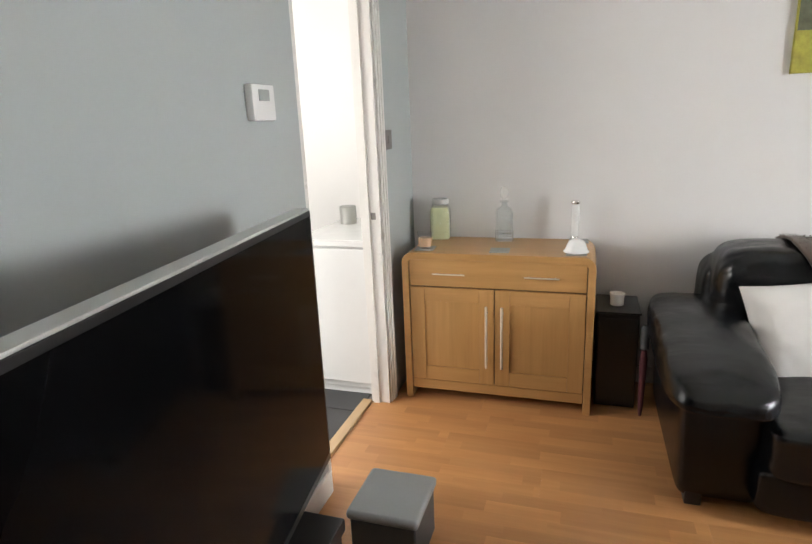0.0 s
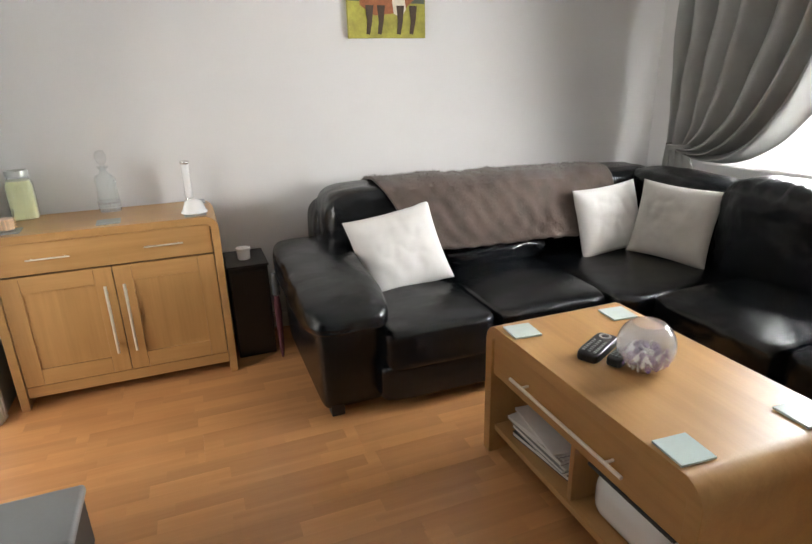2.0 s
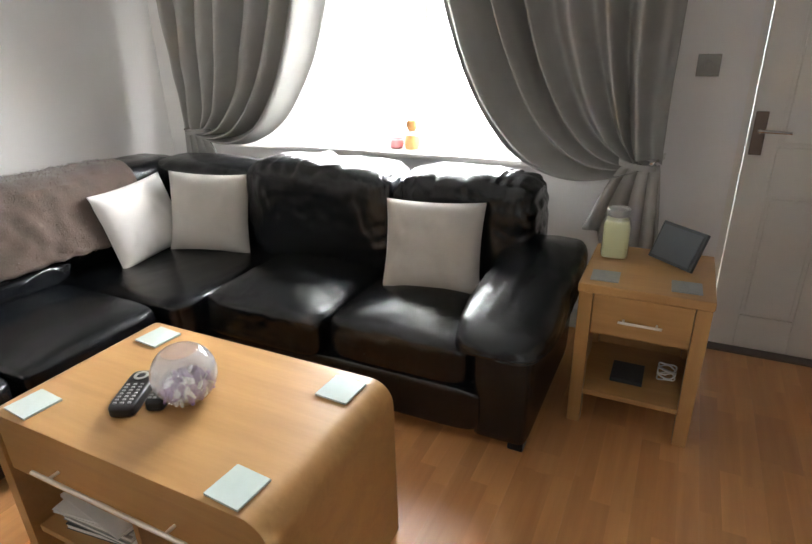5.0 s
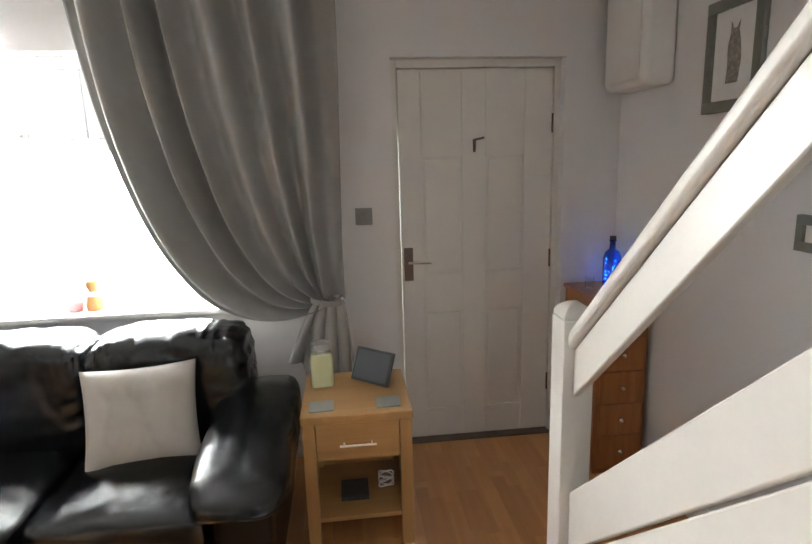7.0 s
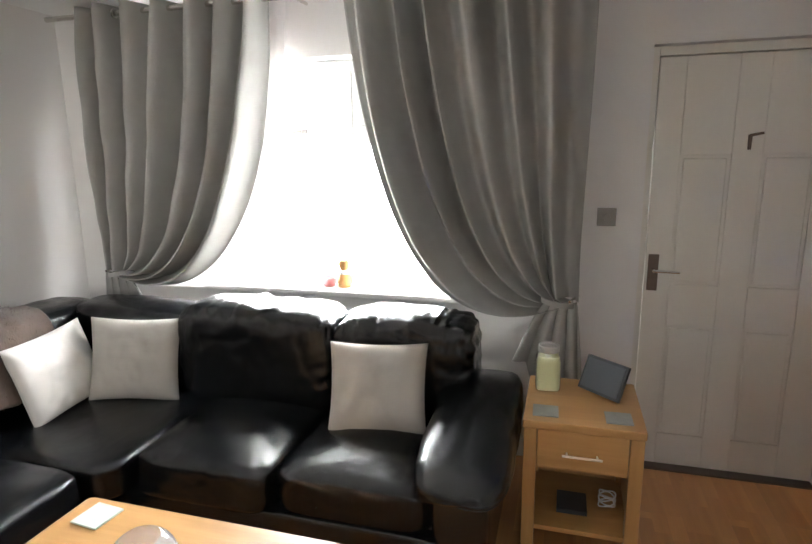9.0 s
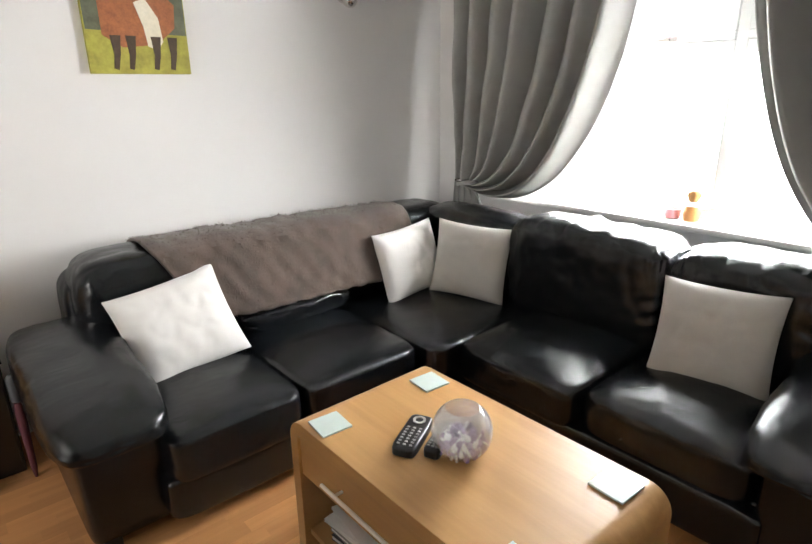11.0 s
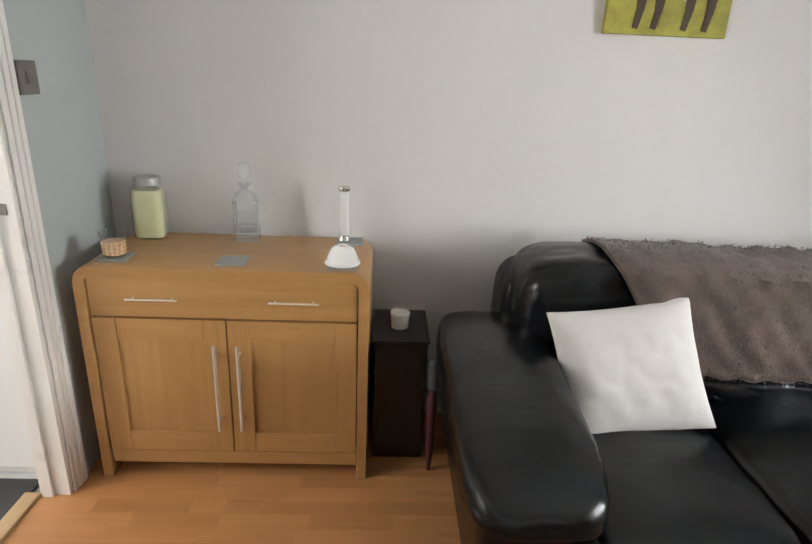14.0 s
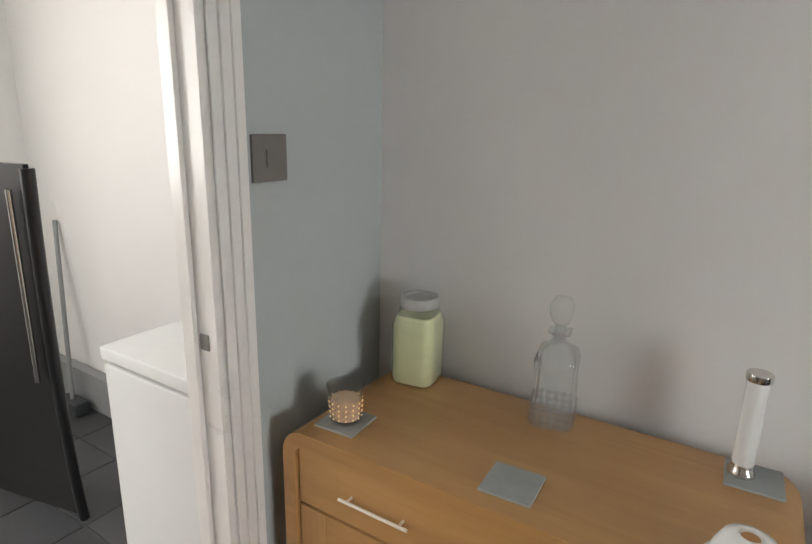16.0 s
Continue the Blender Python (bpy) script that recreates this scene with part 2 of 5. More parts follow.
M_PINE = wood("orange_pine", (0.4, 0.155, 0.045), (0.27, 0.09, 0.025), axis=2, rough=0.4)
M_PLANK = wood("oak_laminate_plank", (0.57, 0.283, 0.112), (0.45, 0.203, 0.074), axis=0, rough=0.36, grain=0.6, tone=0.09, coat=0.1, staves=True)
M_STRIP = wood("pale_beech_threshold", (0.62, 0.44, 0.25), (0.52, 0.35, 0.18), axis=1)
M_TILE = paint("dark_grey_floor_tile", (0.06, 0.06, 0.064), 0.42, vary=0.2, scale=5, fine=90, bump=0.15, random_tone=0.12)
M_GROUT = paint("pale_grout", (0.34, 0.33, 0.32), 0.9, vary=0.1, scale=20, fine=200, bump=0.3)
M_LEATHER = leather_material()
M_CURTAIN = weave("grey_curtain_cloth", (0.345, 0.34, 0.322), rough=0.75, scale=700, vary=0.05, sheen=0.0)
M_LINING = weave("white_curtain_lining", (0.82, 0.78, 0.78), scale=700, vary=0.03, through_light=0.07)
M_PILLOW_W = weave("white_cushion_cloth", (0.76, 0.735, 0.71), scale=900, vary=0.01)
M_PILLOW_G = weave("stone_cushion_cloth", (0.44, 0.415, 0.38), scale=900, vary=0.04)
M_THROW = paint("taupe_fur", (0.086, 0.06, 0.048), 0.95, vary=0.45, scale=9, fine=160, bump=0.6, sheen=0.2, dist=0.004)
M_CHROME = paint("brushed_steel", (0.72, 0.7, 0.66), 0.22, 1.0, vary=0.03, scale=30, fine=200, bump=0.02)
M_BAR = paint("satin_steel_bar", (0.78, 0.73, 0.66), 0.34, 0.55, vary=0.03, scale=30, fine=200, bump=0.02)
M_DULL = paint("satin_nickel_plate", (0.23, 0.215, 0.2), 0.5, 0.7, vary=0.05, scale=25, fine=200, bump=0.03)
M_BRONZE = paint("dark_bronze", (0.16, 0.12, 0.1), 0.4, 0.9, vary=0.1, scale=25, fine=200, bump=0.03)
M_BLACK = paint("black_plastic", (0.012, 0.012, 0.013), 0.35, vary=0.15, scale=12, fine=200, bump=0.05)
M_SATIN = paint("black_ash_veneer", (0.012, 0.011, 0.011), 0.42, vary=0.2, scale=9, fine=90, bump=0.1)
M_SCREEN = paint("tv_screen", (0.003, 0.003, 0.0035), 0.1, vary=0.05, scale=3, fine=20, bump=0.0, spec=0.06)
M_SILVER = paint("silver_plastic", (0.5, 0.5, 0.48), 0.35, 0.4, vary=0.04, scale=10, fine=150, bump=0.03)
M_SLATE = paint("grey_slate", (0.3, 0.315, 0.31), 0.55, vary=0.12, scale=14, fine=120, bump=0.25)
M_GLASSBLUE = paint("pale_glass_coaster", (0.6, 0.7, 0.68), 0.12, vary=0.05, scale=10, fine=60, bump=0.02, coat=0.6)
M_CERAMIC = paint("white_ceramic", (0.83, 0.83, 0.82), 0.22, vary=0.015, scale=10, fine=80, bump=0.02, coat=0.3)
M_WAX = paint("pale_yellow_wax", (0.84, 0.84, 0.52), 0.3, vary=0.03, scale=9, fine=60, bump=0.02, coat=0.5)
M_PAPER = paint("white_paper", (0.75, 0.74, 0.72), 0.6, vary=0.05, scale=20, fine=200, bump=0.05)
M_GREYBOX = paint("grey_laminate", (0.3, 0.31, 0.31), 0.45, vary=0.04, scale=10, fine=120, bump=0.06)
M_DARKGREY = paint("dark_grey_card", (0.05, 0.055, 0.06), 0.5, vary=0.1, scale=10, fine=120, bump=0.05)
M_MOUNT = paint("grey_green_picture_frame", (0.2, 0.21, 0.18), 0.5, vary=0.12, scale=14, fine=120, bump=0.1)
M_GLASS = glass("clear_glass")
M_THIN = thin_glass("thin_jar_glass", gloss=0.9)
M_CUT = thin_glass("cut_crystal", milk=0.06, gloss=1.5)
M_BOWL = thin_glass("milky_bowl_glass", milk=0.28, gloss=0.8)
M_BLUEGLASS = glass("blue_bottle_glass", (0.02, 0.16, 0.75))
M_PURPLE = paint("purple_petals", (0.26, 0.16, 0.36), 0.7, vary=0.3, scale=30, fine=200, bump=0.3, random_tone=0.25)
M_TAN = paint("tan_glaze", (0.55, 0.27, 0.09), 0.35, vary=0.15, scale=30, fine=120, bump=0.05)
M_PINK = paint("pink_glaze", (0.6, 0.22, 0.24), 0.35, vary=0.1, scale=30, fine=120, bump=0.05)
M_OUTSIDE = paint("render_outside", (0.55, 0.53, 0.5), 0.9, vary=0.08, scale=4, fine=60, bump=0.3)
M_GROUND = paint("garden_ground", (0.14, 0.16, 0.08), 0.95, vary=0.3, scale=3, fine=40, bump=0.3)


# ---------- building helpers ----------
def box(bm, x0, x1, y0, y1, z0, z1, r=0.0, seg=2):
    m = Matrix.Translation(((x0 + x1) / 2, (y0 + y1) / 2, (z0 + z1) / 2)) @ Matrix.Diagonal((abs(x1 - x0), abs(y1 - y0), abs(z1 - z0), 1))
    made = bmesh.ops.create_cube(bm, size=1, matrix=m)["verts"]
    if r > 0:
        edges = list({e for v in made for e in v.link_edges})
        bmesh.ops.bevel(bm, geom=edges, offset=min(r, 0.49 * min(abs(x1 - x0), abs(y1 - y0), abs(z1 - z0))), segments=seg, profile=0.5, affect="EDGES")
    return bm


def boxes(*dims, r=0.0, seg=2):
    bm = bmesh.new()
    for d in dims:
        box(bm, *d, r=r, seg=seg)
    return bm


def rod(bm, a, b, r0, r1=None, seg=16):
    a, b = Vector(a), Vector(b)
    d = b - a
    m = Matrix.Translation((a + b) / 2) @ d.to_track_quat("Z", "Y").to_matrix().to_4x4()
    bmesh.ops.create_cone(bm, cap_ends=True, segments=seg, radius1=r0, radius2=r0 if r1 is None else r1, depth=d.length, matrix=m)
    return bm


def lathe(profile, seg=32, centre=(0, 0, 0), square=0.0):
    """Turn a profile of (radius, height) about the upright axis; square > 0 flattens it towards four sides."""
    bm = bmesh.new()
    rings = []
    for r, z in profile:
        ring = []
        for k in range(seg):
            a = 2 * math.pi * (k + 0.5) / seg
            c, s = math.cos(a), math.sin(a)
            f = 1.0
            if square:
                p = 2 + 6 * square
                f = (abs(c) ** p + abs(s) ** p) ** (-1 / p)
            ring.append(bm.verts.new((centre[0] + r * f * c, centre[1] + r * f * s, centre[2] + z)))
        rings.append(ring)
    for a, b in zip(rings, rings[1:]):
        for k in range(seg):
            bm.faces.new((a[k], a[(k + 1) % seg], b[(k + 1) % seg], b[k]))
    if profile[0][0] > 1e-6:
        bm.faces.new(list(reversed(rings[0])))
    if profile[-1][0] > 1e-6:
        bm.faces.new(rings[-1])
    bmesh.ops.remove_doubles(bm, verts=bm.verts, dist=1e-6)
    bmesh.ops.recalc_face_normals(bm, faces=bm.faces)
    return bm


def slab(x0, x1, y0, y1, z0, z1, k=6.0, n=34, crown=0.0, wrinkle=0.0, freq=7.0, droop=0.0, axis=2, seed=0.0, pleat=0.0):
    """A stuffed, rounded block: superellipsoid sides, a crowned face along the axis and soft creases."""
    bm = bmesh.new()
    c = Vector(((x0 + x1) / 2, (y0 + y1) / 2, (z0 + z1) / 2))
    h = Vector(((x1 - x0) / 2, (y1 - y0) / 2, (z1 - z0) / 2))
    least = min(h)
    bmesh.ops.create_cube(bm, size=2)
    bmesh.ops.subdivide_edges(bm, edges=bm.edges[:], cuts=n, use_grid_fill=True)
    for v in bm.verts:
        p = v.co.copy()
        p = Vector([math.sin(q * math.pi / 2) ** 1 if abs(q) < 1 else q for q in p])
        size = (abs(p.x) ** k + abs(p.y) ** k + abs(p.z) ** k) ** (1 / k)
        # even rounding radius whatever the proportions
        q = Vector()
        for i in range(3):
            q[i] = p[i] / size * h[i]
        others = [i for i in range(3) if i != axis]
        f = 1.0
        for i in others:
            f *= max(0.0, 1 - (q[i] / h[i]) ** 2)
        q[axis] += crown * f * (1 if q[axis] > 0 else 0.15)
        if wrinkle:
            w = Vector((q.x + c.x + seed, q.y + c.y, q.z + c.z))
            d = noise.noise(w * freq) * 0.6 + noise.noise(w * freq * 2.7) * 0.2
            bend = Vector((w.x * 1.0 + 0.25 * noise.noise(w * 4), w.y * 1.7, w.z * 1.3 + 0.2 * noise.noise(w * 3)))
            d -= 0.45 * (1 - abs(noise.noise(bend * freq * 0.8))) ** 5
            edge = max(abs(q[i] / h[i]) for i in others)
            near = max(0.0, min(1.0, (edge - 0.45) / 0.4))
            d += near * 0.9 * noise.noise(w * 17) * (0.6 + 0.4 * noise.noise(w * 5))
            d *= max(0.0, min(1.0, (q.z / h.z + 0.8) / 0.5))
            q += q.normalized() * wrinkle * d
        if pleat:
            # gathers along the top seam, fading down the front and over the top
            along = (q.y + c.y) if h.y > h.x else (q.x + c.x)
            up = max(0.0, min(1.0, (q.z / h.z - 0.35) / 0.5))
            side = max(0.0, min(1.0, (abs(along - (c.y if h.y > h.x else c.x)) / max(h.x, h.y) - 0.7) / 0.3))
            g = noise.noise(Vector((along * 23 + seed, q.z * 3, seed))) + 0.6 * noise.noise(Vector((along * 47, q.z * 5 + seed, 2)))
            k2 = noise.noise(Vector((along * 5 + seed, q.z * 26 + along * 9, 7)))
            q += q.normalized() * pleat * (g * up + 0.9 * k2 * side)
        v.co = c + q
    bmesh.ops.recalc_face_normals(bm, faces=bm.faces)
    return bm


def thing(name, base, label, category, group="", kind="", turn=0.0):
    ob = new(name)
    ob.empty_display_size = 0.1
    ob.location = base
    ob.rotation_euler = (0, 0, radians(turn))
    return tagged(ob, label, category, group, kind)


def root_of(ob):
    while ob.parent:
        ob = ob.parent
    return ob


def mesh_of(name, bm, mat, smooth=True, move=None):
    if move is not None:
        bmesh.ops.translate(bm, verts=bm.verts, vec=move)
    me = bpy.data.meshes.new(name)
    bm.to_mesh(me)
    bm.free()
    for m in (mat if isinstance(mat, (list, tuple)) else (mat,)):
        me.materials.append(m)
    if smooth:
        me.shade_smooth()
        me.set_sharp_from_angle(angle=radians(38))
    return me


def even_normals(ob, smooth):
    """Keep broad faces flat-looking beside their rounded edges."""
    if smooth and len(ob.data.polygons) < 700:
        w = ob.modifiers.new("even_normals", "WEIGHTED_NORMAL")
        w.keep_sharp, w.weight = True, 80


def part(name, bm, mat, parent, label="", smooth=True):
    """One mesh under a thing or a part, given in world coordinates before the thing's turn."""
    ob = new(name, mesh_of(name, bm, mat, smooth, -root_of(parent).location))
    ob.parent = parent
    even_normals(ob, smooth)
    return tagged(ob, label)


def solid(name, bm, mat, label, category, kind="", group="", smooth=True, base=None):
    """A thing that is one mesh."""
    if base is None:
        co = [v.co for v in bm.verts]
        base = Vector((sum(v.x for v in co) / len(co), sum(v.y for v in co) / len(co), min(v.z for v in co)))
    base = Vector(base)
    ob = new(name, mesh_of(name, bm, mat, smooth, -base))
    ob.location = base
    even_normals(ob, smooth)
    return tagged(ob, label, category, group, kind)


def bar_handle(parent, a, b, out, r=0.006, name="handle", label="brushed steel bar handle"):
    """A straight bar on two short posts."""
    a, b, out = Vector(a), Vector(b), Vector(out)
    bm = bmesh.new()
    rod(bm, a + out, b + out, r)
    for f in (0.12, 0.88):
        p = a.lerp(b, f)
        rod(bm, p, p + out, r * 0.8)
    return part(name, bm, M_BAR, parent, label)


# ---------- large structure ----------
def wall(name, bm, mat, label, base):
    return solid(name, bm, mat, label, "wall", "structure", smooth=False, base=base)


wall("wall_north", boxes((XW - TW, XE + 0.3, YN, YN + 0.15, 0, H)), M_WALL, "pale grey painted plaster wall behind the sofa", (1, YN, 0))
wall("wall_south", boxes((XW - TW, XE + 0.3, YS - 0.15, YS, 0, H)), M_WALL, "pale grey painted plaster wall beside the stairs", (1, YS, 0))
wall("wall_east", boxes((XE, XE + 0.28, YS, DY0, 0, H), (XE, XE + 0.28, DY0, DY1, DZ, H), (XE, XE + 0.28, DY1, WY0, 0, H),
                        (XE, XE + 0.28, WY0, WY1, 0, WZ0 - 0.03), (XE, XE + 0.28, WY0, WY1, WZ1, H), (XE, XE + 0.28, WY1, YN, 0, H)),
     M_WALL, "pale grey window wall with front door", (XE, -1.5, 0))
# the gap at y -3.12..-2.62 is made up, for the rear fill lamp
wall("wall_west", boxes((XW - TW, XW, YS, -3.12, 0, H), (XW - TW, XW, -3.12, -2.62, 0, 0.8), (XW - TW, XW, -3.12, -2.62, 2.2, H), (XW - TW, XW, -2.62, KY0, 0, H), (XW - TW, XW, KY0, KY1, KZ, H), (XW - TW, XW, KY1, YN, 0, H)),
     M_WALL_W, "blue-grey painted wall with open kitchen doorway", (XW, -1.5, 0))
solid("ceiling", boxes((-3.6, XE + 0.3, YS - 0.15, 1.5, H, H + 0.1)), M_CEIL, "plain white painted ceiling", "ceiling", "structure", smooth=False)
solid("subfloor", boxes((XW - 0.12, XE + 0.3, YS - 0.1, YN + 0.1, -0.1, -0.012)), M_PINE, "brown hardboard below the laminate planks", "floor", "structure", smooth=False)

# skirting
sk = bmesh.new()
box(sk, XW + 0.0, XE, YN - 0.016, YN - 0.001, 0, 0.1, 0.004)
box(sk, XW + 0.001, XW + 0.016, YS, KY0 - 0.003, 0, 0.1, 0.004)
box(sk, XE - 0.016, XE - 0.001, DY1 + 0.08, YN - 0.02, 0, 0.1, 0.004)
box(sk, XW + 0.02, XE - 0.02, YS + 0.001, YS + 0.016, 0, 0.1, 0.004)
solid("baseboard", sk, M_GLOSS, "white painted skirting board along the walls", "baseboard", "structure")

# kitchen beyond the doorway
KX0 = -3.3
wall("wall_kitchen_north", boxes((KX0, XW - TW, 0.62, 0.77, 0, H)), M_KITCHEN, "white painted kitchen wall", (-2, 0.62, 0))
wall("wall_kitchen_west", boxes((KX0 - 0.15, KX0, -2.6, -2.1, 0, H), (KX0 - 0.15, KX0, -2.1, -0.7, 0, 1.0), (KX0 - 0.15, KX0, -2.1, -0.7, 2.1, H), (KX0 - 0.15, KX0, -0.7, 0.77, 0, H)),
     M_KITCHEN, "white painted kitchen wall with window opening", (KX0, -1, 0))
wall("wall_kitchen_south", boxes((KX0 - 0.15, XW - TW, -2.75, -2.6, 0, H)), M_KITCHEN, "white painted kitchen wall", (-2, -2.6, 0))
solid("kitchen_subfloor", boxes((KX0, XW - 0.12, -2.6, 0.62, -0.1, -0.008)), M_GROUT, "pale grout bed below the kitchen tiles", "floor", "structure", smooth=False)

# the ground outside and the bright overcast distance
solid("ground", boxes((-60, 60, -60, 60, -0.4, -0.2)), M_GROUND, "rough grass outside the house", "ground", "structure", smooth=False)


def backdrop(name, bm, strength, low, high, skyline=1.15):
    m, n, l, b = shader(name + "_light")
    tc, nz, ramp = n.new("ShaderNodeTexCoord"), n.new("ShaderNodeTexNoise"), n.new("ShaderNodeValToRGB")
    nz.inputs["Scale"].default_value, nz.inputs["Detail"].default_value = 0.9, 3
    l.new(tc.outputs["Object"], nz.inputs["Vector"])
    ramp.color_ramp.elements[0].position, ramp.color_ramp.elements[0].color = 0.35, (*low, 1)
    ramp.color_ramp.elements[1].position, ramp.color_ramp.elements[1].color = 0.55, (*high, 1)
    l.new(nz.outputs["Fac"], ramp.inputs["Fac"])
    l.new(ramp.outputs[0], b.inputs["Emission Color"])
    # hedges and houses up to the skyline, bright cloud above
    xyz, rise = n.new("ShaderNodeSeparateXYZ"), n.new("ShaderNodeMapRange")
    rise.interpolation_type = "SMOOTHSTEP"
    rise.inputs["From Min"].default_value, rise.inputs["From Max"].default_value = skyline - 0.5, skyline + 0.9
    rise.inputs["To Min"].default_value, rise.inputs["To Max"].default_value = strength * 0.3, strength
    l.new(tc.outputs["Object"], xyz.inputs[0])
    l.new(xyz.outputs["Z"], rise.inputs["Value"])
    # an overcast sky grows brighter towards the zenith
    up, mul = n.new("ShaderNodeMapRange"), n.new("ShaderNodeMath")
    up.inputs["From Min"].default_value, up.inputs["From Max"].default_value = 2.3, 8.0
    up.inputs["To Min"].default_value, up.inputs["To Max"].default_value = 1.0, 1.5
    l.new(xyz.outputs["Z"], up.inputs["Value"])
    mul.operation = "MULTIPLY"
    l.new(rise.outputs[0], mul.inputs[0])
    l.new(up.outputs[0], mul.inputs[1])
    l.new(mul.outputs[0], b.inputs["Emission Strength"])
    b.inputs["Base Color"].default_value = (0.5, 0.5, 0.5, 1)
    return solid(name, bm, m, "bright overcast garden seen through the window", "backdrop", "structure", smooth=False)


backdrop("backdrop", boxes((6.5, 6.6, -15.0, 9.0, -0.2, 11.0)), GARDEN_GLOW, (0.76, 0.9, 0.84), (0.84, 0.92, 1.0))

# ---------- window, front door, doorway ----------
def build_window():
    w = thing("window_1", (XE + 0.15, (WY0 + WY1) / 2, WZ0), "white plastic casement window with top vents", "window", kind="structure")
    x0, x1 = XE + 0.13, XE + 0.19
    muls = [WY0, -1.37, -0.73, WY1]
    bm = boxes((x0, x1, WY0, WY1, WZ0, WZ0 + 0.06), (x0, x1, WY0, WY1, WZ1 - 0.06, WZ1), r=0.006)
    for i, y in enumerate(muls):
        a, b = (y, y + 0.06) if i == 0 else (y - 0.06, y) if i == 3 else (y - 0.026, y + 0.026)
        box(bm, x0 + 0.002, x1 - 0.002, a, b, WZ0 + 0.06, WZ1 - 0.06, 0.006)
    part("window_frame", bm, M_UPVC, w)
    for a, b in ((WY0 + 0.06, -1.396), (-1.344, -0.756), (-0.704, WY1 - 0.06)):
        tz = 1.685
        part("transom", boxes((x0 + 0.003, x1 - 0.003, a, b, tz - 0.03, tz + 0.03), r=0.005), M_UPVC, w)
        s = bmesh.new()
        for (p, q, u, v) in ((a + 0.002, b - 0.002, tz + 0.031, tz + 0.07), (a + 0.002, b - 0.002, WZ1 - 0.1, WZ1 - 0.061)):
            box(s, x0 - 0.012, x1 - 0.01, p, q, u, v, 0.005)
        for (p, q) in ((a + 0.002, a + 0.042), (b - 0.042, b - 0.002)):
            box(s, x0 - 0.011, x1 - 0.011, p, q, tz + 0.07, WZ1 - 0.1, 0.005)
        sash = part("vent_sash", s, M_UPVC, w)
        hb = bmesh.new()
        yc = (a + b) / 2
        box(hb, x0 - 0.024, x0 - 0.012, yc - 0.03, yc + 0.03, tz + 0.035, tz + 0.06, 0.004)
        rod(hb, (x0 - 0.03, yc, tz + 0.047), (x0 - 0.04, yc + 0.1, tz + 0.04), 0.008)
        part("window_handle", hb, M_DULL, sash, "grey metal window handle")
        for z0, z1 in ((WZ0 + 0.06, tz - 0.03), (tz + 0.07, WZ1 - 0.1)):
            p = part("pane", boxes((x0 + 0.028, x0 + 0.034, a, b, z0, z1)), M_GLASS, w, smooth=False)
            p.visible_shadow = False
    part("window_sill", boxes((XE - 0.05, x0, WY0 - 0.04, WY1 + 0.04, WZ0 - 0.03, WZ0), r=0.01), M_GLOSS, w, "white painted window board")
    return w


build_window()


